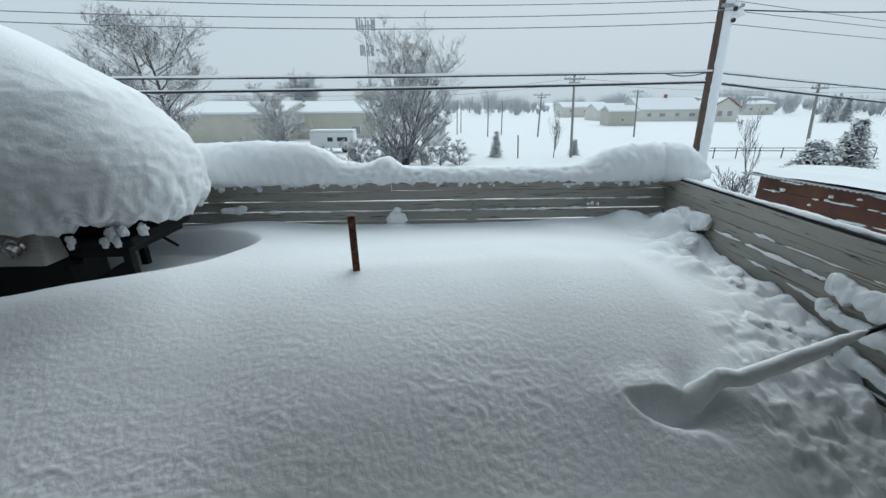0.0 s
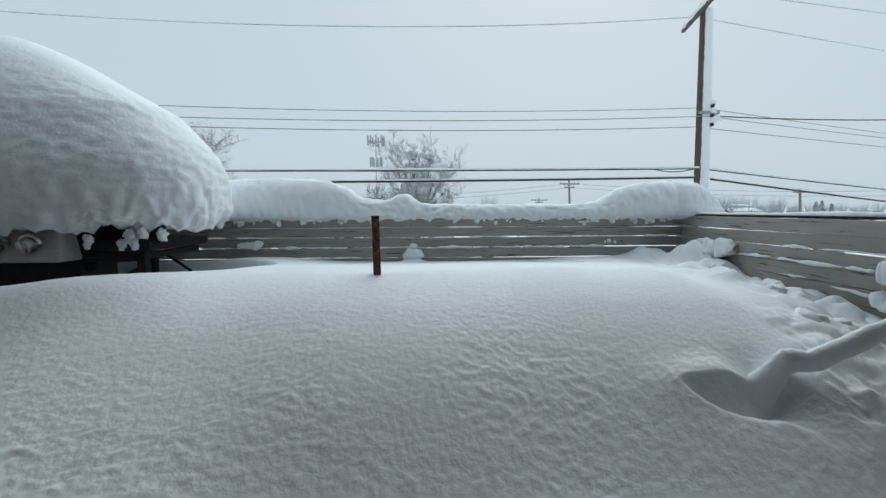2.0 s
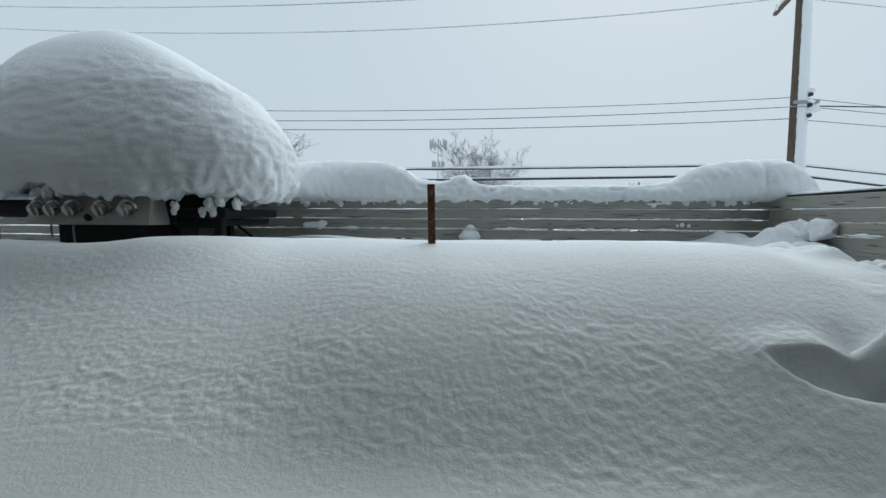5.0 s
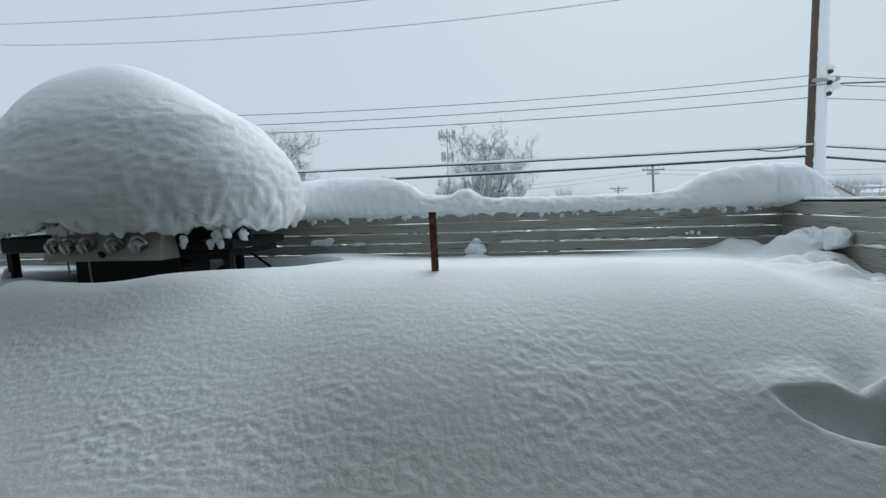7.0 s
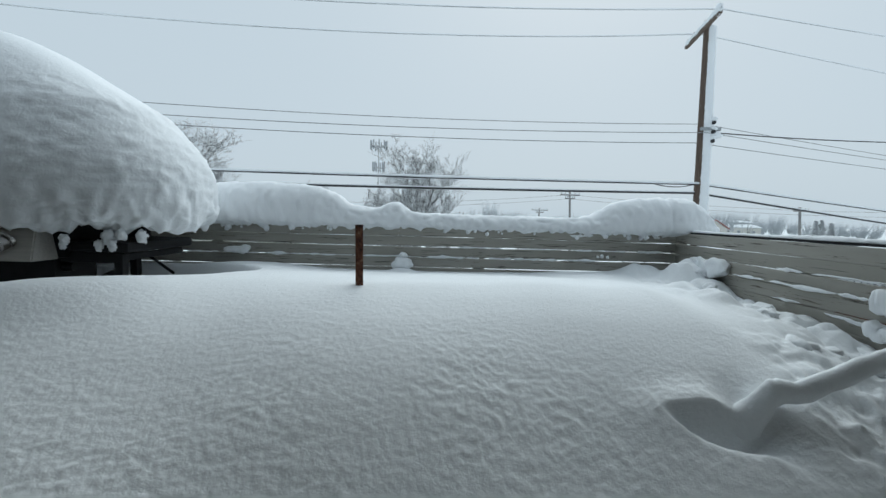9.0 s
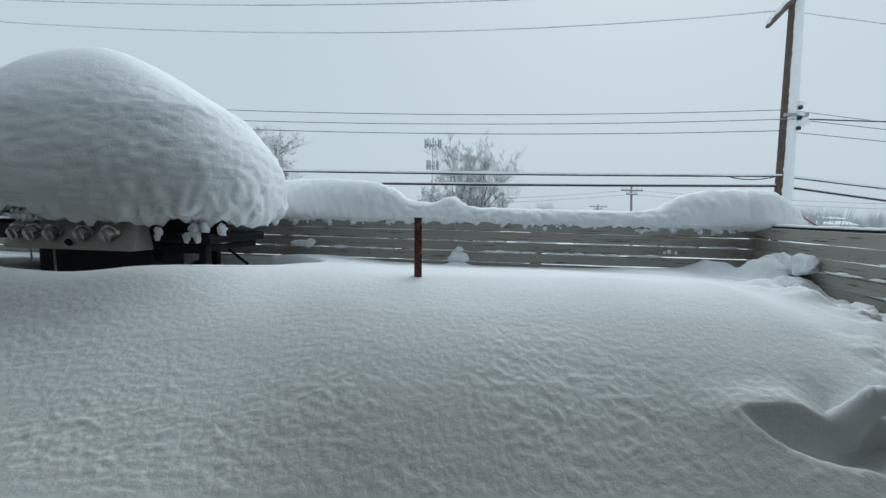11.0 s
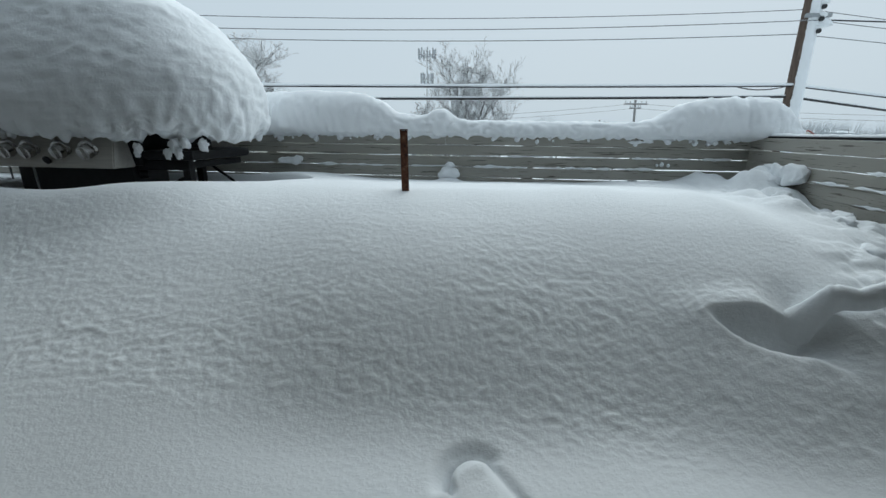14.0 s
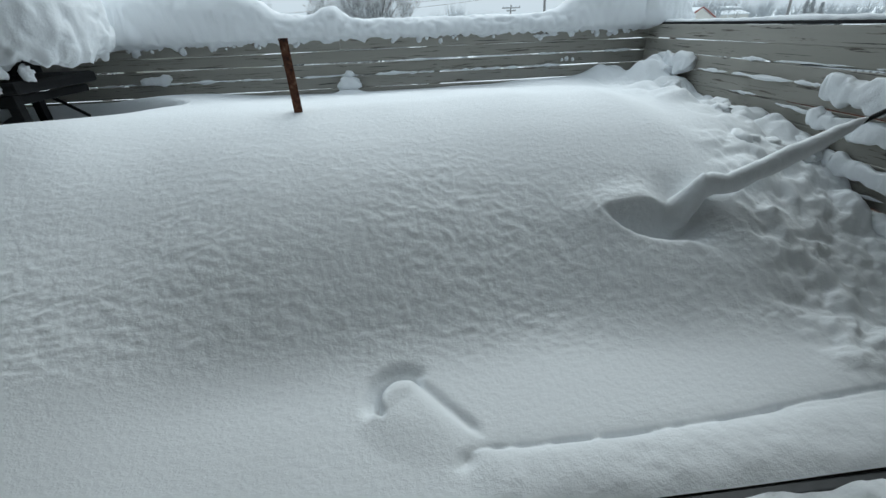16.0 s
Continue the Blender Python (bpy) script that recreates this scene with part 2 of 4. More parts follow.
def deck_height(x, y):
    """The height of the snow that lies on the deck."""
    k = step(-0.5, -1.3, x)
    z = rise(y + shift(x)) * (1 - k) + rise_far(y) * k
    z = z + 0.012 * lattice(x, y, 0.9, 1) + 0.006 * lattice(x, y, 0.35, 2)
    # trodden strip along the fence at the steps' side
    a = step(1.0, 1.75, x - 0.35 * np.clip(2.2 - y, 0, 1) + 0.06 * lattice(x, y, 0.3, 3))
    lumps = np.abs(lattice(x, y, 0.17, 4)) * 0.075 + np.abs(lattice(x, y, 0.085, 5)) * 0.022 + lattice(x, y, 0.045, 25) * 0.008 + lattice(x, y, 0.33, 6) * 0.045
    z = z * (1 - a) + by_fence(y) * a
    z = z + lumps * step(0.25, 0.9, a) * step(0.75, 1.0, y) * (1 - 0.6 * step(2.6, 3.2, y))
    # cut bank under the buried broom, and the trodden ground before it
    s = 1.40 + 0.008 * lattice(x, y, 0.2, 16) - y
    low = np.maximum(0.045, 0.225 - 0.42 * s) + 0.05 * step(0.98, 1.2, x) + 0.022 * lattice(x, y, 0.11, 17) * step(1.0, 1.25, x)
    w = step(1.18, 1.34, x)
    m = step(-0.005 - 0.2 * w, 0.045 + 0.25 * w, s) * step(-0.03, 0.06 + 2.4 * np.clip(s - 0.07, 0, 1), x - 0.745 - 1.0 * np.clip(s, 0, 1))
    z = z + 0.03 * np.exp(-(s / 0.08) ** 2) * step(0.55, 0.85, x) * (1 - step(0.9, 1.08, x))
    far_s = 0.035 + 0.46 * step(1.26, 1.5, x)
    m = m * (1 - step(far_s, far_s + 0.13 + 0.25 * step(1.05, 1.25, x), s))
    m = m * (1 - 0.75 * step(1.06, 1.24, x))
    z = z - 0.035 * np.exp(-((x - 1.06) / 0.10) ** 2 - ((y - 1.42) / 0.08) ** 2)
    z = z * (1 - m) + np.minimum(z, low) * m
    tread = np.clip(lattice(x, y, 0.10, 18) + 0.5 * lattice(x, y, 0.05, 19), -0.6, 0.6)
    z = z + (0.034 * tread + 0.03 * np.abs(lattice(x, y, 0.19, 26)) + 0.01 * lattice(x, y, 0.03, 25)) * step(1.2, 1.45, x) * step(0.62, 0.8, y) * (1 - step(1.5, 1.9, y))
    # sheltered hollow round the grill
    e = np.sqrt(((x + 2.52) / 1.2) ** 2 + ((y - 2.75) / np.where(y > 2.75, 0.42, 0.94)) ** 2)
    z = z + 0.10 * np.exp(-((e - 1.08) / 0.17) ** 2) * (1 - step(2.1, 2.6, y)) * step(-1.35, -2.1, x) * (1 - step(-2.9, -3.4, x))
    z = z - 0.045 * step(-2.9, -3.5, x) * step(1.4, 1.9, y)
    z = z - 0.20 * (1 - step(0.82, 0.99, e)) * (1 - 0.9 * step(-2.9, -3.3, x))
    # mounds in the corner
    for mx, my, mr, mh in ((1.77, 2.96, 0.13, 0.15), (1.58, 3.22, 0.14, 0.07), (1.80, 2.75, 0.12, 0.06), (-0.40, 3.26, 0.10, 0.03), (1.45, 2.2, 0.12, 0.03), (-1.6, 3.2, 0.35, 0.03), (1.1, 3.2, 0.3, 0.03)):
        z = z + mh * np.exp(-(((x - mx) ** 2 + (y - my) ** 2) / mr ** 2) ** 1.5)
    # a buried thing by the door, and the seam beside it
    dx, dy = x + 0.095, y - 0.845
    u, v = dx * 0.77 + dy * 0.64, dx * -0.64 + dy * 0.77
    o = np.sqrt((u / 0.075) ** 2 + (np.where(v > 0, v / 0.075, v / 0.24)) ** 2)
    o2 = np.sqrt((np.where(u > 0, u / 0.075, u / 0.17)) ** 2 + (np.where(v > 0, v / 0.075, v / 0.26)) ** 2)
    z = z + 0.02 * (1 - step(0.3, 1.1, o2)) + 0.008 * (1 - step(0.8, 1.02, o)) * step(-0.02, 0.03, v)
    z = z - 0.085 * np.exp(-((o - 1.10) / 0.11) ** 2) * step(-0.02, 0.035, v) * (1 - 0.65 * step(0.01, 0.07, u))
    z = z - 0.03 * np.exp(-((o - 1.3) / 0.32) ** 2) * step(0.0, 0.05, v)
    z = z - 0.02 * np.exp(-((u - 0.078) / 0.016) ** 2) * step(-0.27, -0.2, v) * (1 - step(-0.02, 0.04, v))
    z = z - 0.018 * np.exp(-((u + 0.01) / 0.03) ** 2 - ((v + 0.27) / 0.02) ** 2)
    seam = 0.655 + 0.035 * step(0.5, 1.4, x) + 0.01 * lattice(x, y, 0.2, 8)
    z = z + 0.008 * step(-0.02, 0.025, seam - y) * step(0.05, 0.16, x) * step(0.45, 0.52, y)
    z = z - (0.018 + 0.012 * lattice(x, y, 0.035, 24)) * np.exp(-((y - seam) / 0.008) ** 2) * step(0.06, 0.2, x) - 0.006 * np.exp(-((y - seam) / 0.03) ** 2) * step(0.06, 0.2, x)
    # rounded bank between the seam and the door track
    bank = np.clip(1 - ((y - 0.565) / 0.095) ** 2, 0, 1) * step(0.06, 0.2, x)
    z = z + bank * (0.014 + 0.004 * lattice(x, y, 0.09, 27) + 0.002 * lattice(x, y, 0.03, 28))
    # grainy wind crust on the slope
    crust = 0
    for turn, size, high, seed in ((0.3, 0.022, 0.0012, 9), (1.1, 0.018, 0.0014, 10), (-0.5, 0.0145, 0.0014, 11), (0.75, 0.0125, 0.0011, 12), (0.1, 0.085, 0.0006, 13)):
        c, d = math.cos(turn), math.sin(turn)
        u, v = x * 0.58, y
        g = lattice(u * c + v * d + 0.011 * lattice(x, y, 0.06, seed + 20), v * c - u * d, size, seed)
        crust = crust + high * (g + 0.5 * np.maximum(g, 0))
    e = 0.25 * step(0.3, 0.9, x)
    patch = 0.72 + 0.3 * lattice(x, y, 0.4, 29)
    return np.maximum(z, -0.03) + crust * patch * (0.15 + 0.85 * step(0.86, 1.08, y) * (1 - 0.9 * step(1.35 - e, 2.0 - e, y)))


def sheet(name, xs, ys, height, material, label, category, kind=""):
    gx, gy = np.meshgrid(xs, ys)
    gz = height(gx, gy)
    w, h = len(xs), len(ys)
    verts = np.stack([gx, gy, gz], -1).reshape(-1, 3)
    i = np.arange((h - 1) * w).reshape(h - 1, w)[:, :-1].ravel()
    faces = np.stack([i, i + 1, i + w + 1, i + w], -1)
    ob = link_mesh(name, verts.tolist(), faces.tolist(), material)
    return tagged(ob, label, category, "", kind)


xs = np.concatenate([np.arange(-9.0, -3.6, 0.05), np.arange(-3.6, -2.6, 0.012), np.arange(-2.6, 1.906, 0.006)])
ys = np.concatenate([np.arange(0.475, 0.63, 0.0075), np.arange(0.63, 0.73, 0.004), np.arange(0.73, 2.0, 0.006), np.arange(2.0, 3.345, 0.016)])
sheet("deck_snow", xs, ys, deck_height, SNOW, "deep untouched snow drifted over the deck, trodden along the fence", "snow", "structure")


def deck_z(x, y):
    return float(deck_height(np.array([x]), np.array([y]))[0])


# ---- the deck, the house behind, the door ----
deck = thing("deck", "wooden deck floor buried under snow", "deck", kind="structure")
for k in range(24):
    y0 = 0.5 + k * 0.125
    part("plank", boxed(-9.0, 2.0, y0, y0 + 0.118, -0.09, -0.05), SIDING, deck)
part("rim_joist", boxed(-9.0, 2.02, 3.36, 3.40, -0.30, -0.055), SIDING, deck)
for px in (-8.5, -5.2, -1.8, 1.6):
    part("support_post", boxed(px - 0.07, px + 0.07, 3.2, 3.34, -3.6, -0.095), SIDING, deck)

house = thing("house_wall", "grey sided house wall with an open sliding door", "wall", kind="structure")
part("wall_side", boxed(-9.0, -1.6, 0.20, 0.42, -3.6, 2.195), SIDING, house)
part("wall_side", boxed(1.5, 2.3, 0.20, 0.42, -3.6, 2.195), SIDING, house)
part("wall_head", boxed(-1.6, 1.5, 0.20, 0.42, 2.1, 2.195), SIDING, house)
part("wall_base", boxed(-1.6, 1.5, 0.20, 0.42, -3.6, -0.01), SIDING, house)
# out-of-view eave in two depths, sized to shade the snow by the door
part("shading_eave", boxed(-9.2, -1.202, -2.9, 1.42, 2.2, 2.35), SIDING, house)
part("shading_eave", boxed(-1.198, 2.6, -2.9, 1.72, 2.2, 2.35), SIDING, house)
# unseen wall added to block sky light from the near snow on the left
part("added_shade_wall", boxed(-9.0, -2.75, 0.424, 1.08, -3.6, 2.195), SIDING, house)
room = thing("room", "plain dim room behind the open door", "room", kind="structure")
part("floor", boxed(-2.4, 2.2, -2.8, 0.195, -0.06, -0.01), FLOORWOOD, room)
part("wall_back", boxed(-2.4, 2.2, -2.9, -2.8, -0.06, 2.145), PLASTER, room)
part("wall_left", boxed(-2.5, -2.4, -2.9, 0.2, -0.06, 2.145), PLASTER, room)
part("wall_right", boxed(2.2, 2.3, -2.9, 0.2, -0.06, 2.145), PLASTER, room)
part("ceiling", boxed(-2.5, 2.3, -2.9, 0.195, 2.15, 2.195), PLASTER, room)
sill = thing("door_sill", "black metal door track with blown snow", "door sill", kind="structure")
part("track", boxed(-1.6, 1.5, 0.445, 0.472, -0.012, 0.03, bevel=0.004), TRACK, sill)
part("board", boxed(-1.6, 1.5, 0.2, 0.44, -0.008, 0.012, bevel=0.004), GREY_METAL, sill)


def sill_height(x, y):
    return 0.03 + 0.025 * np.clip(lattice(x, y, 0.12, 21) + 0.5, 0, 1) + 0.006 * lattice(x, y, 0.03, 22)


sheet("sill_snow", np.arange(-1.5, 1.45, 0.02), np.arange(0.22, 0.452, 0.008), sill_height, SNOW, "thin crumbly snow blown onto the door sill", "snow")

# ---- fences ----
PITCH = 0.0865


def board_bm(length, height, thick, seed):
    """A board along x from 0, its face at y=0 and its top at z=0, slightly wavy and with eased edges."""
    bm = bmesh.new()
    rnd = random.Random(seed)
    n = max(4, int(length / 0.12))
    rows = []
    for i in range(n + 1):
        x = length * i / n
        w = 0.0022 * math.sin(x * 2.1 + seed) + rnd.uniform(-0.0012, 0.0012)
        e = rnd.uniform(0, 0.002)
        rows.append([bm.verts.new((x, y, z + w)) for y, z in ((0.004, 0), (0, -0.004 - e), (0, -height + 0.004 + e), (0.004, -height), (thick, -height), (thick, 0))])
    for a, b in zip(rows, rows[1:]):
        for k in range(6):
            bm.faces.new((a[k], a[(k + 1) % 6], b[(k + 1) % 6], b[k]))
    bm.faces.new(rows[0])
    bm.faces.new(rows[-1])
    return bm


def fence(name, label, m, joints, rows, slit):
    f = thing(name, label, "fence", kind="structure")
    f.matrix_world = m
    s = 0
    for r in range(rows):
        cuts = joints[r % len(joints)]
        for a, b in zip(cuts, cuts[1:]):
            s += 1
            gap = 0.002 if r < 1 else slit + 0.002 * ((s * 7) % 3)
            ob = part("board", board_bm(b - a - 0.004, PITCH - gap, 0.022, s * 3 + rows), BOARD, f, smooth=False)
            ob.matrix_local = pose(a, -0.004 * (r == 0) + 0.002 * ((s * 5) % 3), TOP - r * PITCH - (0.002 if r else 0.0), 0.25 * ((s * 3) % 5 - 2), 0, 0.04 * ((s * 11) % 3 - 1))
    return f


back = fence("fence_back", "grey painted board fence with flaking paint", pose(0, YF, 0), [[-9.0, -4.6, -0.436, 1.934], [-9.0, -2.9, 1.934], [-9.0, -5.2, 1.934]], 11, 0.006)
side = fence("fence_side", "grey painted board fence with peeling paint", pose(XF, YF, 0, 0, 0, -90), [[0.0, 2.75], [0.0, 2.75], [0.0, 2.75]], 11, 0.001)
for px in (-8.6, -6.4, -4.2, -2.0, 0.2):
    part("fence_post", boxed(px, px + 0.09, 0.028, 0.118, -0.28, TOP - 0.01), BOARD, back)
part("fence_post", boxed(XF + 0.03, XF + 0.12, 0.028, 0.118, -0.28, TOP - 0.01), BOARD, back)
for py in (1.2, 2.6):
    part("fence_post", boxed(py, py + 0.09, 0.028, 0.118, -0.28, TOP - 0.01), BOARD, side)
part("top_rail", boxed(-0.02, 2.75, 0.004, 0.05, TOP + 0.001, TOP + 0.016, bevel=0.003), BLACK, side, "thin dark strip along the top edge")


# ---- snow on things ----
def tube_snow(name, path, radii, label, group="", rough=0.12, sides=14, seed=0, flat=0.0, parent=None, material=None, square=1.0, upright=False):
    """A lumpy roll of snow along a path of points; radii are (across, up) pairs; flat cuts the underside."""
    P = [Vector(p) for p in path]
    seg = [(b - a).length for a, b in zip(P, P[1:])]
    total = sum(seg)
    step_len = max(0.012, min(r[0] for r in radii) * 0.45)
    n = max(4, int(total / step_len))
    verts, faces = [], []
    rings = []
    for i in range(n + 1):
        s = total * i / n
        k = 0
        while k < len(seg) - 1 and s > seg[k]:
            s -= seg[k]
            k += 1
        f = min(1, s / seg[k])
        g = f * f * (3 - 2 * f)
        c = P[k].lerp(P[k + 1], f)
        ra, ru = (radii[k][q] * (1 - g) + radii[k + 1][q] * g for q in (0, 1))
        d = (P[k + 1] - P[k]).normalized()
        side_v = d.cross(Vector((0, 0, 1)))
        side_v = side_v.normalized() if side_v.length > 1e-4 else Vector((1, 0, 0))
        up = Vector((0, 0, 1)) if upright else side_v.cross(d).normalized()
        t = i / n * 2 - 1
        end = max(0.12, (1 - abs(t) ** (8 + 10 * total)) ** 0.5)
        ring = []
        for j in range(sides):
            a = 2 * math.pi * j / sides
            ca, sa = math.cos(a), math.sin(a)
            ox, oz = math.copysign(abs(ca) ** square, ca) * ra * end, math.copysign(abs(sa) ** square, sa) * ru * end
            if oz < -flat * ru and flat:
                oz = -flat * ru
            p = c + side_v * ox + up * oz
            q = noise.noise(p * 11 + Vector((seed, 0, 0))) * 0.65 + noise.noise(p * 27 + Vector((0, seed, 0))) * 0.35
            p += (side_v * ox + up * oz) * (q * rough * 2)
            ring.append(len(verts))
            verts.append(p)
        rings.append(ring)
    for a, b in zip(rings, rings[1:]):
        for j in range(sides):
            faces.append((a[j], a[(j + 1) % sides], b[(j + 1) % sides], b[j]))
    faces.append(tuple(rings[0]))
    faces.append(tuple(reversed(rings[-1])))
    ob = link_mesh(name, verts, faces, material or SNOW_CAP, parent)
    return tagged(ob, label, "snow", group) if parent is None else ob


def blob_bm(bm, c, r, seed, squash=1.0, rough=0.18, sub=2):
    q = bmesh.ops.create_icosphere(bm, subdivisions=sub, radius=1)
    for v in q["verts"]:
        d = v.co.copy()
        k = 1 + rough * (noise.noise(d * 1.7 + Vector((seed, 0, 0))) + 0.5 * noise.noise(d * 4 + Vector((0, seed, 0))))
        v.co = Vector(c) + Vector((d.x * r, d.y * r, d.z * r * squash)) * k
    return bm


cap_top = curve_of([(-9, 1.27), (-6.0, 1.28), (-4, 1.28), (-2.0, 1.30), (-1.5, 1.325), (-1.14, 1.305), (-0.95, 1.24), (-0.84, 1.155), (-0.66, 1.13),
                    (-0.52, 1.175), (-0.44, 1.20), (-0.36, 1.115), (-0.2, 1.10), (0.3, 1.098), (1.08, 1.095), (1.2, 1.13), (1.33, 1.22), (1.55, 1.275), (1.75, 1.285), (1.97, 1.285), (2.09, 1.225), (2.2, 1.13), (2.3, 1.04)], 0.025)


def fence_cap():
    verts, rings, faces = [], [], []
    xs = np.concatenate([np.arange(-9, -2.2, 0.05), np.arange(-2.2, 2.30, 0.014)])
    sides = 60
    for x in xs:
        top = float(cap_top(np.array([x]))[0])
        h = top - 0.985
        half = 0.07 + 0.33 * h + 0.05 * math.exp(-((x - 1.95) / 0.2) ** 2)
        hang = 0.965 + 0.028 * noise.noise(Vector((x * 9, 3, 0))) - 0.045 * max(0, noise.noise(Vector((x * 17, 8, 0)))) + 0.018 * noise.noise(Vector((x * 41, 1, 0)))
        yc = YF + 0.035 + 0.02 * noise.noise(Vector((x * 2.0, 0, 5)))
        crease = math.exp(-((x - 1.80) / 0.022) ** 2)
        half *= 1 - 0.16 * crease
        top -= 0.012 * crease
        if x > 2.12:
            half *= max(0.12, 1 - ((x - 2.12) / 0.19) ** 2)
        ring = []
        for j in range(sides):
            a = math.pi * 2 * j / sides
            cx, cz = math.cos(a), math.sin(a)
            ey = math.copysign(abs(cx) ** 0.8, cx)
            if cz >= 0:
                z = 1.0 + (top - 1.0) * cz ** 0.85
            else:
                z = 1.0 + (1.0 - hang) * cz
            y = yc + half * ey * (1.0 if cz >= 0 else 1 - 0.45 * abs(cz))
            p = Vector((x, y, z))
            k = noise.noise(p * 7) * 0.014 + (abs(noise.noise(p * 15)) - 0.2) * 0.04 + noise.noise(p * 42) * 0.004
            k *= 1.0 if cz < 0.6 else 0.45
            p += Vector((0, cx, max(cz, -0.3))) * k
            ring.append(len(verts))
            verts.append(p)
        rings.append(ring)
    for a, b in zip(rings, rings[1:]):
        for j in range(sides):
            faces.append((a[j], b[j], b[(j + 1) % sides], a[(j + 1) % sides]))
    faces.append(tuple(reversed(rings[0])))
    faces.append(tuple(rings[-1]))
    cap = tagged(link_mesh("fence_snow", verts, faces, SNOW_CAP), "thick rounded snow cap along the top of the board fence", "snow")
    rnd = random.Random(4)
    spots = [(-1.86, 0.035), (-1.55, 0.03), (-1.33, 0.028), (-1.02, 0.022), (-0.75, 0.024), (0.42, 0.014), (1.30, 0.03), (1.48, 0.022), (1.62, 0.024), (1.72, 0.02), (-1.7, 0.02), (-1.2, 0.02), (-2.4, 0.03), (-3.9, 0.03), (-4.4, 0.03), (-5.2, 0.035)]
    for x, r in spots:
        bm = bmesh.new()
        for q in range(3):
            blob_bm(bm, (x + rnd.uniform(-0.03, 0.03), YF - 0.035, 0.972 - 0.012 * q), r * rnd.uniform(0.4, 0.85), x * 7 + q, rnd.uniform(0.8, 1.6), 0.5)
        part("hanging_clump", bm, SNOW_CAP, cap, smooth=True)
    return cap


fence_cap()
tube_snow("snow_strip", [(XF + 0.035, 3.2, 1.008), (XF + 0.03, 2.6, 1.008), (XF + 0.032, 2.0, 1.01), (XF + 0.035, 1.55, 1.012)], [(0.02, 0.016), (0.018, 0.013), (0.022, 0.02), (0.016, 0.018)], "thin crusty strip of snow on the fence's top edge", rough=0.3, seed=3)

# rolls and clumps stuck to the fences
STUCK = [
    ([(1.875, 3.04, 0.765), (1.868, 2.85, 0.765), (1.86, 2.66, 0.768)], (0.046, 0.056)),
    ([(1.885, 1.75, 0.745), (1.88, 1.60, 0.742), (1.885, 1.25, 0.745)], (0.026, 0.062)),
    ([(1.895, 1.78, 0.612), (1.885, 1.66, 0.60), (1.878, 1.50, 0.595), (1.885, 1.2, 0.59)], (0.024, 0.044)),
    ([(1.895, 1.65, 0.45), (1.885, 1.52, 0.44), (1.88, 1.36, 0.435), (1.885, 1.15, 0.425)], (0.024, 0.04)),
    ([(1.895, 1.42, 0.27), (1.885, 1.30, 0.265), (1.885, 1.1, 0.26)], (0.022, 0.032)),
    ([(1.892, 2.64, 0.742), (1.89, 2.2, 0.736), (1.89, 1.76, 0.745)], (0.017, 0.013)),
    ([(1.90, 2.30, 0.826), (1.896, 2.2, 0.83), (1.90, 2.12, 0.826)], (0.014, 0.014)),
    ([(1.90, 2.08, 0.824), (1.90, 1.8, 0.828), (1.90, 1.5, 0.832)], (0.008, 0.008)),
    ([(1.895, 1.98, 0.632), (1.89, 1.86, 0.63), (1.89, 1.72, 0.622)], (0.014, 0.012)),
    # snow line standing in for bright gaps between the boards
    ([(1.895, 2.32, 0.652), (1.89, 2.1, 0.656)], (0.010, 0.010)),
    ([(1.895, 1.56, 0.348), (1.89, 1.42, 0.352), (1.89, 1.25, 0.352)], (0.014, 0.013)),
    ([(-0.75, YF - 0.006, 0.735), (-0.2, YF - 0.008, 0.737), (0.5, YF - 0.008, 0.737), (1.25, YF - 0.006, 0.737)], (0.012, 0.013)),
    ([(1.05, YF - 0.006, 0.822), (1.45, YF - 0.01, 0.824), (1.80, YF - 0.008, 0.824)], (0.016, 0.013)),
    ([(0.05, YF - 0.004, 0.823), (0.4, YF - 0.004, 0.823), (0.95, YF - 0.005, 0.823)], (0.007, 0.008)),
    ([(-2.2, YF - 0.004, 0.735), (-1.6, YF - 0.006, 0.735), (-0.95, YF - 0.004, 0.735)], (0.010, 0.011)),
    ([(-1.88, YF - 0.02, 0.755), (-1.74, YF - 0.02, 0.765), (-1.66, YF - 0.015, 0.78)], (0.025, 0.03)),
    ([(1.0, YF - 0.01, 0.945), (1.1, YF - 0.012, 0.955), (1.2, YF - 0.01, 0.95)], (0.014, 0.016)),
    ([(-5.6, YF - 0.02, 0.86), (-5.0, YF - 0.03, 0.87), (-4.5, YF - 0.02, 0.86)], (0.04, 0.05)),
    ([(1.38, YF - 0.006, 0.65), (1.52, YF - 0.01, 0.655)], (0.014, 0.014)),
]
rnd = random.Random(31)
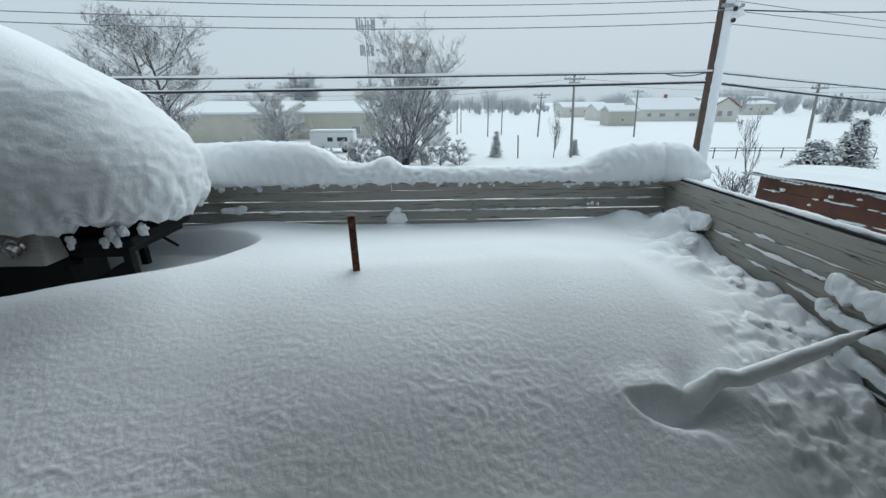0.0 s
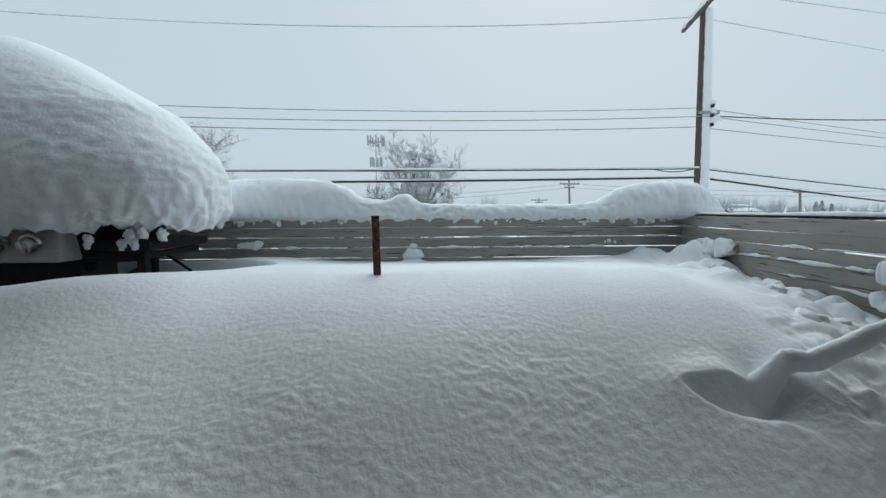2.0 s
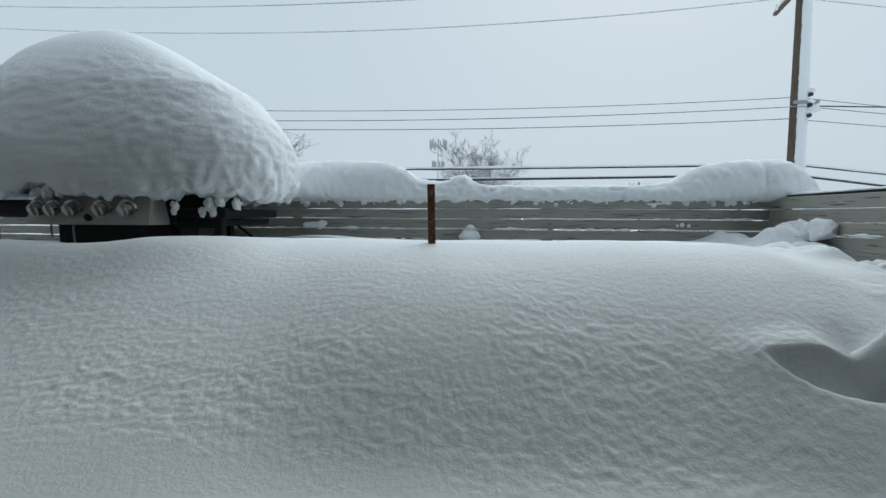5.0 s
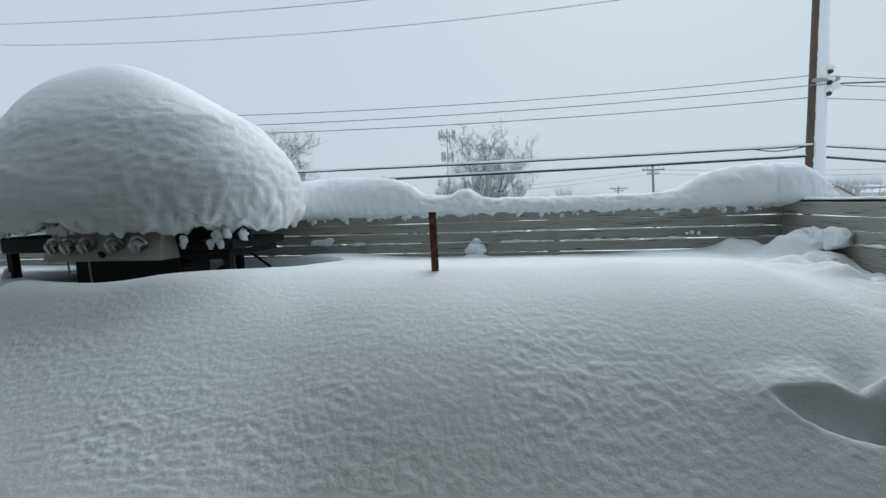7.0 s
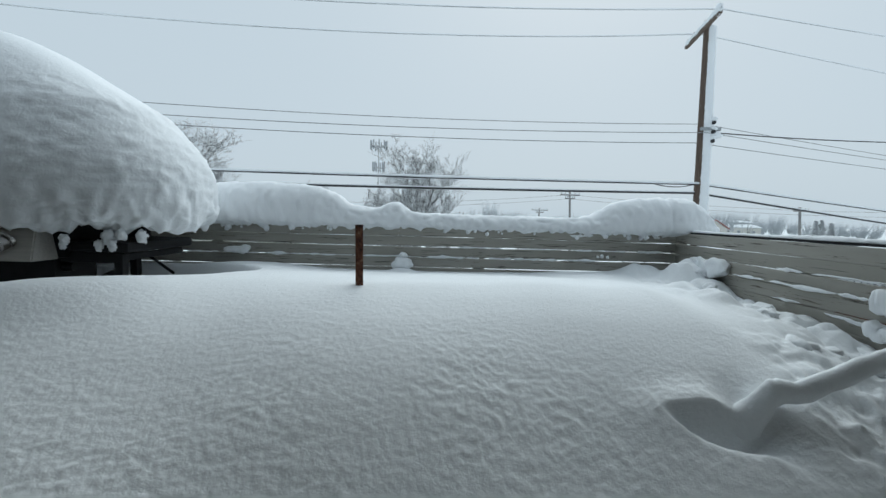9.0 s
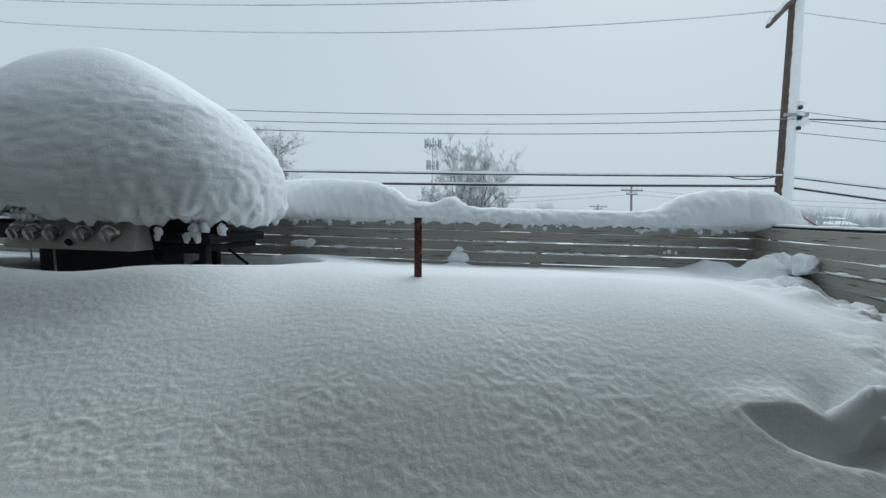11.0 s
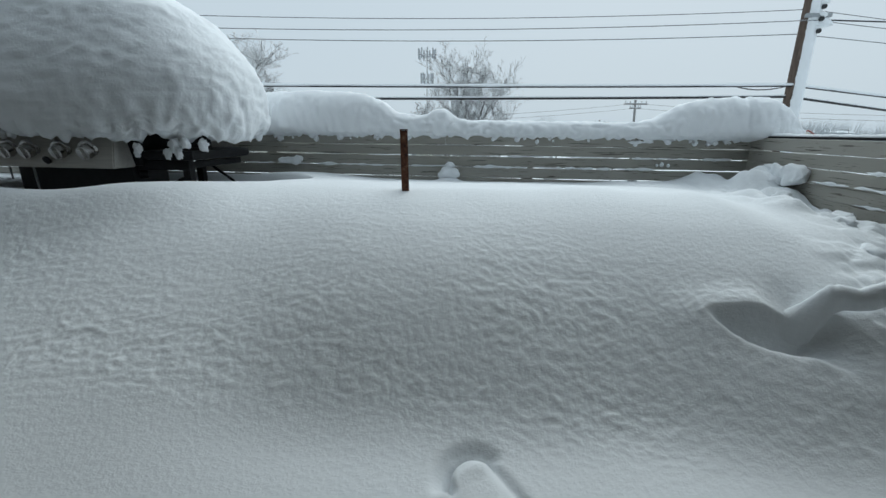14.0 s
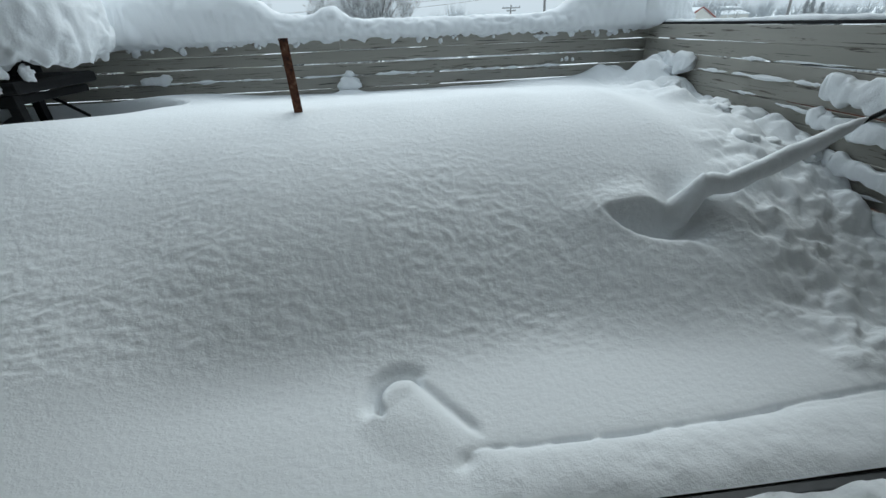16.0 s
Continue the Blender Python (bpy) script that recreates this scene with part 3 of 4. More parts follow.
for i, (p, r) in enumerate(STUCK):
    if r[1] > 0.02:
        P = [Vector(q) for q in p]
        p = [P[k].lerp(P[k + 1], f) + Vector((rnd.uniform(-0.008, 0.008), 0, rnd.uniform(-0.006, 0.006))) for k in range(len(P) - 1) for f in (0.0, 0.25, 0.5, 0.75)] + [P[-1]]
        rr = [(r[0] * rnd.uniform(0.85, 1.1), r[1] * rnd.uniform(0.8, 1.1)) for _ in p]
        tube_snow("snow_clump", p, rr, "packed snow clump clinging to the grey fence boards", "snow stuck to the fence", 0.5, 26, i * 3.7, square=0.6)
        continue
    a, b = Vector(p[0]), Vector(p[-1])
    f = 0.0
    while f < 0.98:
        g = min(1.0, f + rnd.uniform(0.12, 0.5) / (b - a).length)
        k = rnd.uniform(0.45, 0.85)
        q = [a.lerp(b, f + (g - f) * h) + Vector((0, 0, rnd.uniform(-0.003, 0.003))) for h in (0, 0.14, 0.3, 0.42, 0.55, 0.7, 0.85, 1.0)]
        w = [k * rnd.uniform(0.45, 1.25) for _ in q[2:]]
        tube_snow("snow_gap_line", q, [(r[0] * v, r[1] * v) for v in (k * 0.25, *w, k * 0.25)], "thin white line between fence boards, of caught snow and bright gaps", "snow lines between boards", 0.6, 8, i * 3.7 + f)
        f = g + rnd.choice([0.0, 0.0, 0.03, 0.08]) / (b - a).length
rnd = random.Random(12)
for x, z, r in [(-0.05, 0.955, 0.015), (0.14, 0.955, 0.02), (0.30, 0.94, 0.017), (1.28, 0.778, 0.016), (1.33, 0.772, 0.013), (1.245, 0.772, 0.011), (1.06, 0.93, 0.018), (0.2, 0.965, 0.014), (-0.75, 0.955, 0.016), (0.7, 0.955, 0.012), (1.5, 0.945, 0.02), (1.6, 0.94, 0.018)]:
    tagged(part("snow_clump", blob_bm(bmesh.new(), (x, YF - 0.01, z), r, x * 9, 1.1, 0.35), SNOW_CAP, smooth=True), "small snow clump stuck to a fence board", "snow", "snow stuck to the fence")
lump = bmesh.new()
blob_bm(lump, (-0.40, 3.285, 0.675), 0.085, 2, 0.7, 0.25, 3)
blob_bm(lump, (-0.395, 3.305, 0.745), 0.035, 5, 0.75, 0.3, 3)
tagged(part("snow_lump", lump, SNOW_CAP, smooth=True), "small snow mound with a ball on top beside the fence", "snow")
# broken crumbs on the trodden strip
for i in range(14):
    y = rnd.uniform(1.55, 2.9)
    x = rnd.uniform(1.55, 1.86)
    r = rnd.choice([0.03, 0.045, 0.055, 0.065])
    tagged(part("snow_chunk", blob_bm(bmesh.new(), (x, y, deck_z(x, y) - r * 0.45), r * 1.3, i * 1.3, 0.65, 0.5, 3), SNOW_CAP, smooth=True), "broken lump of trodden snow on the deck", "snow", "snow chunks")


# ---- broom handle under snow ----
broom = thing("broom", "snow-covered broom leaning from the drift to the fence", "broom", (1.09, 1.40, 0.42))
part("handle", rodded((0.05, 0.0, -0.025), (0.805, -0.015, 0.325), 0.010, sides=10), BLACK, broom, "thin dark handle, bare at its tip")
crest = [(-0.34, 0.075, -0.085, -0.20, 0.03), (-0.26, 0.065, -0.062, -0.24, 0.045), (-0.18, 0.055, -0.05, -0.25, 0.05), (-0.11, 0.045, -0.044, -0.25, 0.05), (-0.05, 0.032, -0.034, -0.24, 0.048), (-0.01, 0.02, -0.008, -0.23, 0.044),
         (0.02, 0.008, 0.036, -0.19, 0.04), (0.045, 0.0, 0.068, -0.10, 0.036), (0.075, -0.005, 0.084, -0.025, 0.034), (0.11, -0.008, 0.082, -0.012, 0.032), (0.15, -0.01, 0.076, -0.012, 0.03), (0.20, -0.01, 0.094, -0.004, 0.031),
         (0.30, -0.01, 0.134, 0.046, 0.03), (0.37, -0.01, 0.172, 0.076, 0.028), (0.44, -0.01, 0.194, 0.112, 0.027), (0.53, -0.01, 0.232, 0.163, 0.023), (0.60, -0.01, 0.258, 0.208, 0.017), (0.66, -0.012, 0.276, 0.249, 0.011)]
tube_snow("snow_crust", [(x, y, (hi + lo) / 2) for x, y, hi, lo, r in crest], [(r, (hi - lo) / 2) for x, y, hi, lo, r in crest], "", rough=0.09, sides=30, seed=5, parent=broom, upright=True)

# ---- rusty post ----
post = thing("iron_post", "rusty square iron post sticking out of the snow", "post", (-0.528, 2.13, 0.0))
bm = bmesh.new()
for (x0, x1, y0, y1) in ((-0.02, 0.02, -0.02, -0.016), (-0.02, 0.02, 0.016, 0.02), (-0.02, -0.016, -0.016, 0.016), (0.016, 0.02, -0.016, 0.016)):
    box(bm, x0, x1, y0, y1, 0.0, 1.012)
tube = part("tube", bm, RUST, post)
part("cap_plate", boxed(-0.022, 0.022, -0.022, 0.022, 1.0125, 1.020, bevel=0.002), RUST, post)
post.rotation_euler = (0, radians(-0.9), radians(12))


# ---- grill ----
GX, GY = -2.62, 2.55
grill = thing("gas_grill", "black gas grill with steel control panel, buried in snow", "grill", (GX, GY, 0.0))
part("cabinet", boxed(-0.38, 0.40, -0.36, -0.08, 0.15, 0.79, bevel=0.01), BLACK, grill, "black enamelled cabinet")
part("firebox", boxed(-0.44, 0.46, -0.36, 0.32, 0.79, 0.98, bevel=0.012), BLACK, grill)
bm = bmesh.new()
vs = [bm.verts.new(c) for c in ((-0.43, -0.52, 0.785), (0.43, -0.52, 0.785), (0.43, -0.36, 0.785), (-0.43, -0.36, 0.785), (-0.41, -0.44, 0.985), (0.39, -0.44, 0.985), (0.39, -0.36, 0.985), (-0.41, -0.36, 0.985))]
for f in ((3, 2, 1, 0), (4, 5, 6, 7), (0, 1, 5, 4), (1, 2, 6, 5), (2, 3, 7, 6), (3, 0, 4, 7)):
    bm.faces.new([vs[i] for i in f])
bmesh.ops.bevel(bm, geom=list(bm.edges), offset=0.006, segments=2, affect="EDGES")
panel = part("control_panel", bm, STEEL, grill, "dull stainless steel control panel")
tilt = Matrix.Rotation(radians(90 + 22), 4, "X")
for i, kx in enumerate((-0.34, -0.23, -0.10, 0.10, 0.27)):
    at = Matrix.Translation((kx, -0.487, 0.885)) @ tilt
    bm = bmesh.new()
    r = bmesh.ops.create_cone(bm, cap_ends=True, segments=24, radius1=0.058, radius2=0.053, depth=0.014)
    bmesh.ops.transform(bm, matrix=at @ Matrix.Translation((0, 0, 0.006)), verts=r["verts"])
    k = part("knob", bm, CHROME, panel, "round chrome control knob", smooth=False)
    bm = bmesh.new()
    r = bmesh.ops.create_cone(bm, cap_ends=True, segments=20, radius1=0.043, radius2=0.037, depth=0.038)
    bmesh.ops.transform(bm, matrix=at @ Matrix.Translation((0, 0, 0.029)), verts=r["verts"])
    box(bm, -0.007, 0.007, -0.032, 0.032, 0.046, 0.060, bevel=0.002, m=at)
    part("grip", bm, CHROME, k)
part("badge", rodded((0.02, -0.522, 0.825), (0.02, -0.512, 0.829), 0.022, sides=16), BLACK, panel)
lid = bmesh.new()
prof = [(-0.36, 0.99), (-0.37, 1.1), (-0.30, 1.24), (-0.12, 1.32), (0.12, 1.31), (0.27, 1.22), (0.32, 1.05), (0.32, 0.99)]
a = [lid.verts.new((-0.44, y, z)) for y, z in prof]
b = [lid.verts.new((0.46, y, z)) for y, z in prof]
for i in range(len(prof) - 1):
    lid.faces.new((a[i], a[i + 1], b[i + 1], b[i]))
lid.faces.new(a)
lid.faces.new(b)
part("lid", lid, BLACK, grill)
for sx0, sx1, top in ((0.47, 0.80, 0.885), (-0.98, -0.45, 0.94)):
    s = part("side_shelf", boxed(sx0, sx1, -0.36, 0.24 if sx0 > 0 else 0.44, 0.825, top, bevel=0.02), BLACK, grill, "black side shelf under snow")
for lx, ly in ((0.725, -0.31), (0.36, 0.30), (-0.95, -0.31), (-0.34, 0.30)):
    part("leg", boxed(lx - 0.024, lx + 0.024, ly - 0.024, ly + 0.024, 0.0, 0.824, bevel=0.004), BLACK, grill)
part("rail", boxed(0.405, 0.75, -0.335, -0.30, 0.765, 0.822, bevel=0.004), BLACK, grill)
part("rail", boxed(0.71, 0.74, -0.28, 0.22, 0.775, 0.815, bevel=0.004), BLACK, grill)
bm = bmesh.new()
for y in (-0.325, -0.305):
    bm.faces.new([bm.verts.new((x, y, z)) for x, z in ((0.45, 0.60), (0.715, 0.60), (0.715, 0.725), (0.68, 0.725))])
bm.verts.ensure_lookup_table()
for i in range(4):
    bm.faces.new([bm.verts[k] for k in (i, (i + 1) % 4, (i + 1) % 4 + 4, i + 4)])
part("gusset", bm, BLACK, grill, "black slanted bracing plate")
part("brace", rodded((0.46, 0.26, 0.76), (0.64, 0.28, 0.62), 0.010), BLACK, grill)
part("tank_knob", rodded((0.402, -0.30, 0.735), (0.455, -0.30, 0.735), 0.028, 0.022, 12), BLACK, grill)
part("leg_snow", blob_bm(bmesh.new(), (-0.985, -0.32, 0.66), 0.04, 4, 1.5, 0.4), SNOW_CAP, grill, smooth=True)
part("hose", rodded((-0.36, -0.42, 0.785), (-0.355, -0.42, 0.70), 0.005), GREY_METAL, grill)
part("hose", rodded((-0.22, -0.40, 0.785), (-0.215, -0.40, 0.60), 0.006), GREY_METAL, grill)


def grill_cap():
    cx, cy, A, B = -2.835, 2.60, 1.285, 0.62
    lev = [(0.99, 0.80), (0.955, 0.90), (0.965, 0.965), (1.0, 0.99), (1.06, 1.0), (1.16, 1.0), (1.28, 0.972), (1.41, 0.915), (1.54, 0.84), (1.67, 0.755), (1.78, 0.665), (1.88, 0.57), (1.98, 0.455), (2.06, 0.32), (2.115, 0.18), (2.13, 0.06)]
    zz, ss = zip(*lev)
    n, sides = 110, 260
    verts, faces, rings = [], [], []
    for i in range(n + 1):
        f = i / n * (len(lev) - 1)
        k = min(int(f), len(lev) - 2)
        g = f - k
        m0 = lambda arr, q: (arr[min(q + 1, len(arr) - 1)] - arr[max(q - 1, 0)]) / 2
        h00, h10, h01, h11 = 2 * g ** 3 - 3 * g * g + 1, g ** 3 - 2 * g * g + g, -2 * g ** 3 + 3 * g * g, g ** 3 - g * g
        z = h00 * zz[k] + h10 * m0(zz, k) + h01 * zz[k + 1] + h11 * m0(zz, k + 1)
        s = h00 * ss[k] + h10 * m0(ss, k) + h01 * ss[k + 1] + h11 * m0(ss, k + 1)
        low = 1 - min(1, max(0, (z - 0.95) / 0.5))
        ring = []
        for j in range(sides):
            a = 2 * math.pi * j / sides
            c, d = math.cos(a), math.sin(a)
            e = 2 / 2.5
            wide = float(np.interp(z, (1.0, 1.15, 1.45, 1.68, 1.78, 1.92, 2.05, 2.13), (0.94, 0.94, 0.99, 1.0, 0.925, 0.84, 0.75, 0.72) if c > 0 else (0.945, 0.95, 0.97, 1.0, 1.0, 1.05, 1.08, 1.1)))
            x = cx - 0.10 * max(0, z - 1.3) + A * wide * s * math.copysign(abs(c) ** e, c)
            y = cy + B * s * math.copysign(abs(d) ** e, d)
            p = Vector((x, y, z))
            out = Vector((c / A, d / B, 0.25)).normalized()
            flute = (abs(noise.noise(Vector((x * 10, y * 10, z * 3)))) - 0.2) * 0.05 + (abs(noise.noise(Vector((x * 19, y * 19, z * 9)))) - 0.2) * 0.045
            ripple = abs(noise.noise(Vector((x * 8, y * 8, z * 21)))) * -0.018 + noise.noise(Vector((x * 17, y * 17, z * 38))) * 0.006 + noise.noise(Vector((x * 34, y * 34, z * 60))) * 0.003
            swell = noise.noise(Vector((x * 2.6, y * 2.6, z * 3.5))) * 0.016
            high = min(1, max(0, (z - 1.62) / 0.3))
            k2 = flute * low ** 1.3 + ripple * (1 - 0.5 * low) * (1 - 0.88 * high) + swell * (1 - 0.6 * high)
            p += out * k2
            if z < 1.12:
                w = min(1, (1.12 - z) / 0.12)
                p.z += w * (0.05 * noise.noise(Vector((x * 5, y * 5, 1))) + 0.035 * noise.noise(Vector((x * 13, y * 13, 4))) + 0.026 * noise.noise(Vector((x * 28, y * 28, 7))) - 0.06 * max(0, noise.noise(Vector((x * 17, y * 17, 11))) - 0.15) + 0.012 * min(1, max(0, (x + 2.2) / 0.3)) + (0.055 * math.exp(-((x + 2.95) / 0.25) ** 2) if d < 0 else 0))
            ring.append(len(verts))
            verts.append(p)
        rings.append(ring)
    for a, b in zip(rings, rings[1:]):
        for j in range(sides):
            faces.append((a[j], a[(j + 1) % sides], b[(j + 1) % sides], b[j]))
    faces.append(tuple(reversed(rings[0])))
    faces.append(tuple(rings[-1]))
    cap = tagged(link_mesh("snow_dome", verts, faces, SNOW_CAP), "huge rounded dome of snow piled on the grill", "snow")
    for bx, by, bz, r in ((-1.93, 2.20, 0.91, 0.04), (-1.97, 2.19, 0.865, 0.032), (-1.90, 2.19, 0.862, 0.03), (-2.10, 2.12, 0.90, 0.028), (-2.11, 2.12, 0.865, 0.02), (-1.80, 2.27, 0.915, 0.035), (-1.86, 2.2, 0.925, 0.03), (-2.98, 2.07, 0.985, 0.035), (-2.90, 2.06, 0.98, 0.042), (-2.81, 2.06, 0.985, 0.036), (-2.73, 2.07, 0.995, 0.03)):
        part("hanging_clump", blob_bm(bmesh.new(), (bx, by, bz), r * 0.78, bx * 11, 1.25, 0.6, 3), SNOW_CAP, cap, smooth=True)
    return cap


grill_cap()


# ---- open country ----
GROUND = -3.5


def field_height(x, y):
    d = np.sqrt(x * x + y * y)
    return GROUND + 0.10 * lattice(x, y, 14, 31) + 0.05 * lattice(x, y, 4, 32) + 0.6 * lattice(x, y, 90, 33) * step(60, 200, d)


ramp_out = np.concatenate([np.arange(-60, 60.1, 2.0), np.geomspace(64, 2400, 26)])
gxs = np.unique(np.concatenate([-np.geomspace(64, 2400, 26), ramp_out]))
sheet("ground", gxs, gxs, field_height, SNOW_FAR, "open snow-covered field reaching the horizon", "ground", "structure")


def snow_roof(bm, x0, x1, y0, y1, z, rise_z, over=0.3, thick=0.28):
    """Low gable over a box, its ridge along x."""
    ym = (y0 + y1) / 2
    sec = [(y0 - over, z), (ym, z + rise_z), (y1 + over, z), (y1 + over, z + thick), (ym, z + rise_z + thick), (y0 - over, z + thick)]
    a = [bm.verts.new((x0 - over, y, q)) for y, q in sec]
    b = [bm.verts.new((x1 + over, y, q)) for y, q in sec]
    for i in range(6):
        bm.faces.new((a[i], a[(i + 1) % 6], b[(i + 1) % 6], b[i]))
    bm.faces.new((a[0], a[1], a[4], a[5]))
    bm.faces.new((a[1], a[2], a[3], a[4]))
    bm.faces.new((b[0], b[1], b[4], b[5]))
    bm.faces.new((b[1], b[2], b[3], b[4]))
    return bm


def building(name, label, x0, x1, y0, y1, top, rise_z, wall, windows=(), chimney=None, trim=None):
    h = thing(name, label, "building", (x0, y0, GROUND))
    w, d, t = x1 - x0, y1 - y0, top - GROUND
    bm = boxed(0, w, 0, d, -0.4, t)
    for xx in (0, w):
        v = [bm.verts.new(c) for c in ((xx, 0, t), (xx, d, t), (xx, d / 2, t + rise_z))]
        bm.faces.new(v)
    part("wall", bm, wall, h)
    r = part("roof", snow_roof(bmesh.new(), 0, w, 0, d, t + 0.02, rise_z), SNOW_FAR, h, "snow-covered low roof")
    if trim:
        part("fascia", boxed(-0.3, w + 0.3, -0.36, -0.31, t - 0.12, t + 0.08), trim, r)
    if chimney:
        part("chimney", boxed(chimney, chimney + 0.7, d / 2 - 0.3, d / 2 + 0.3, t + rise_z, t + rise_z + 1.1), RED_ROOF, r)
    for wx, wz, ww, wh in windows:
        f = part("window", boxed(wx - ww / 2 - 0.08, wx + ww / 2 + 0.08, -0.06, -0.004, wz - wh / 2 - 0.08, wz + wh / 2 + 0.08), WHITE_PAINT, h)
        part("pane", boxed(wx - ww / 2, wx + ww / 2, -0.075, -0.065, wz - wh / 2, wz + wh / 2), FAR_GLASS, f)
    return h


building("warehouse", "long tan metal warehouse with a snowy low roof", -44, -21, 60, 76, 0.3, 1.5, TAN_WALL)
building("warehouse", "tan metal warehouse with a thick snowy roof", -21.5, -9.0, 66, 84, 0.2, 1.6, TAN_WALL, [(9.5, 1.2, 1.4, 1.2)])
building("storage_building", "low pale storage building under snow", 46, 57, 118, 128, -0.9, 1.7, FAR_WALL, [(2, 1.6, 1, 1), (5, 1.6, 1, 1)])
building("small_shed", "small tan shed standing alone in the snowy field", 38.5, 44.5, 92, 97, -0.6, 1.1, TAN_WALL, [(3, 1.3, 0.7, 0.7)])
building("farm_house", "long cream house with snowy roof and chimneys", 55, 72, 112, 124, -0.75, 2.9, FAR_WALL, [(2.5, 1.6, 1.1, 0.9), (6, 1.6, 1.6, 0.9), (10, 1.6, 1.1, 0.9), (14, 1.6, 1.6, 0.9)], 9)
red = building("farm_house", "cream gabled house with red roof trim", 0, 9, 0, 7, 0.0, 2.0, FAR_WALL, [], None)
red.matrix_world = Matrix.Translation((78.5, 108, GROUND)) @ Matrix.Rotation(radians(90), 4, "Z")
for sy in (-1, 1):
    part("barge_board", rodded((-0.36, 3.5 + sy * 3.85, 3.45), (-0.36, 3.5, 5.75), 0.16, sides=6), RED_ROOF, red)
for wy in (2.2, 4.8):
    part("window", boxed(-0.06, -0.004, wy - 0.6, wy + 0.6, 1.3, 2.5), FAR_GLASS, red)
building("farm_house", "distant low house under snow", 118, 130, 160, 170, 0.0, 1.2, FAR_WALL, [(3, 1.9, 1.2, 1.0), (9, 1.9, 1.2, 1.0)])
building("farm_house", "distant flat-roofed house half hidden by woods", 120, 150, 190, 200, 2.2, 0.8, FAR_METAL, [(6, 3, 2, 1.2), (14, 3, 2, 1.2), (22, 3, 2, 1.2)])
building("farm_house", "distant low grey house under snow", 46, 62, 150, 160, -0.4, 1.6, FAR_WALL, [(3, 2, 1.2, 1.0), (8, 2, 1.2, 1.0)])

# parked trailer and truck by the warehouse
for name, label, x0, y0, w, hgt in (("camper_trailer", "white parked camper trailer with snow on its roof", -13.5, 46, 4.8, 2.2), ("box_truck", "white box truck parked behind the bare tree", -1.2, 47, 2.6, 2.6)):
    c = thing(name, label, "vehicle", (x0, y0, GROUND))
    part("body", boxed(0, w, 0, 2.0, 0.5, hgt, bevel=0.12), WHITE_PAINT, c)
    part("roof_snow", boxed(0.02, w - 0.02, 0.02, 1.98, hgt + 0.003, hgt + 0.22, bevel=0.09), SNOW_FAR, c)
    if name == "box_truck":
        continue
    part("window", boxed(w * 0.62, w * 0.85, -0.02, -0.004, hgt * 0.55, hgt * 0.75, bevel=0.004), DARK_GLASS, c)
    part("window", boxed(w * 0.40, w * 0.52, -0.02, -0.004, hgt * 0.55, hgt * 0.75, bevel=0.004), DARK_GLASS, c)
    for wx in (0.22, 0.78):
        part("wheel", rodded((w * wx, 0.02, 0.35), (w * wx, 0.25, 0.35), 0.35, sides=18), BLACK, c)

# brown shed beside the deck
shed = thing("brown_shed", "rusty brown sheet-metal shed with a corrugated snowy roof", "shed", (6.3, 7.7, 0))
m = Matrix.Rotation(radians(-78), 4, "Z")
shed.matrix_world = Matrix.Translation((6.25, 7.75, 0)) @ m
for k in range(15):
    z1 = 0.22 - k * 0.25
    part("wall_board", boxed(0.0, 7.0, 0.10 - 0.004 * (k % 2), 0.14, z1 - 0.243, z1, bevel=0.004), BROWN, shed)
for k, (bx, bz, br) in enumerate(((0.5, 0.02, 0.05), (1.0, -0.15, 0.03), (1.3, 0.06, 0.04), (1.7, 0.1, 0.035), (2.2, -0.12, 0.05), (2.6, 0.05, 0.03), (3.0, 0.0, 0.04))):
    part("stuck_snow", blob_bm(bmesh.new(), (bx, 0.09, bz), br, k * 3.1, 0.7, 0.4), SNOW_CAP, shed, smooth=True)
rnd = random.Random(8)
for k in range(22):
    bx, bz = rnd.uniform(0.25, 3.6), rnd.choice([0.17, -0.03, -0.03, -0.28]) + rnd.uniform(-0.015, 0.015)
    blob = blob_bm(bmesh.new(), (0, 0, 0), 0.05, k * 2.3, 0.4, 0.6)
    bmesh.ops.transform(blob, matrix=Matrix.Translation((bx, 0.095, bz)) @ Matrix.Diagonal((rnd.uniform(1.0, 4.5), 0.35, rnd.uniform(0.5, 1.1), 1)), verts=blob.verts)
    part("stuck_snow", blob, SNOW_CAP, shed, smooth=True)
part("end_wall", boxed(0.0, 0.04, 0.145, 2.4, GROUND - 0.1, 0.14), BROWN, shed)
verts, faces = [], []
nw = 340
for i in range(nw + 1):
    x = -0.25 + 7.5 * i / nw
    w = 0.013 * math.sin(i * math.pi / 2)
    for y, z in ((-0.12, 0.24), (2.6, 0.16)):
        verts += [(x, y, z + w), (x, y, z + w - 0.006)]
for i in range(nw):
    a = i * 4
    faces += [(a, a + 4, a + 6, a + 2), (a + 1, a + 3, a + 7, a + 5), (a, a + 1, a + 5, a + 4)]
roof = link_mesh("roof", verts, faces, GREY_METAL, shed, "corrugated metal roof edge", False)
rx, ry = np.arange(-0.2, 7.3, 0.1), np.arange(0.05, 2.6, 0.1)
gx, gy = np.meshgrid(rx, ry)
gz = 0.262 - gy * 0.03 + 0.09 * step(0.05, 0.7, gy) + 0.03 * lattice(gx, gy, 0.6, 40)
i = np.arange((len(ry) - 1) * len(rx)).reshape(len(ry) - 1, len(rx))[:, :-1].ravel()
w = len(rx)
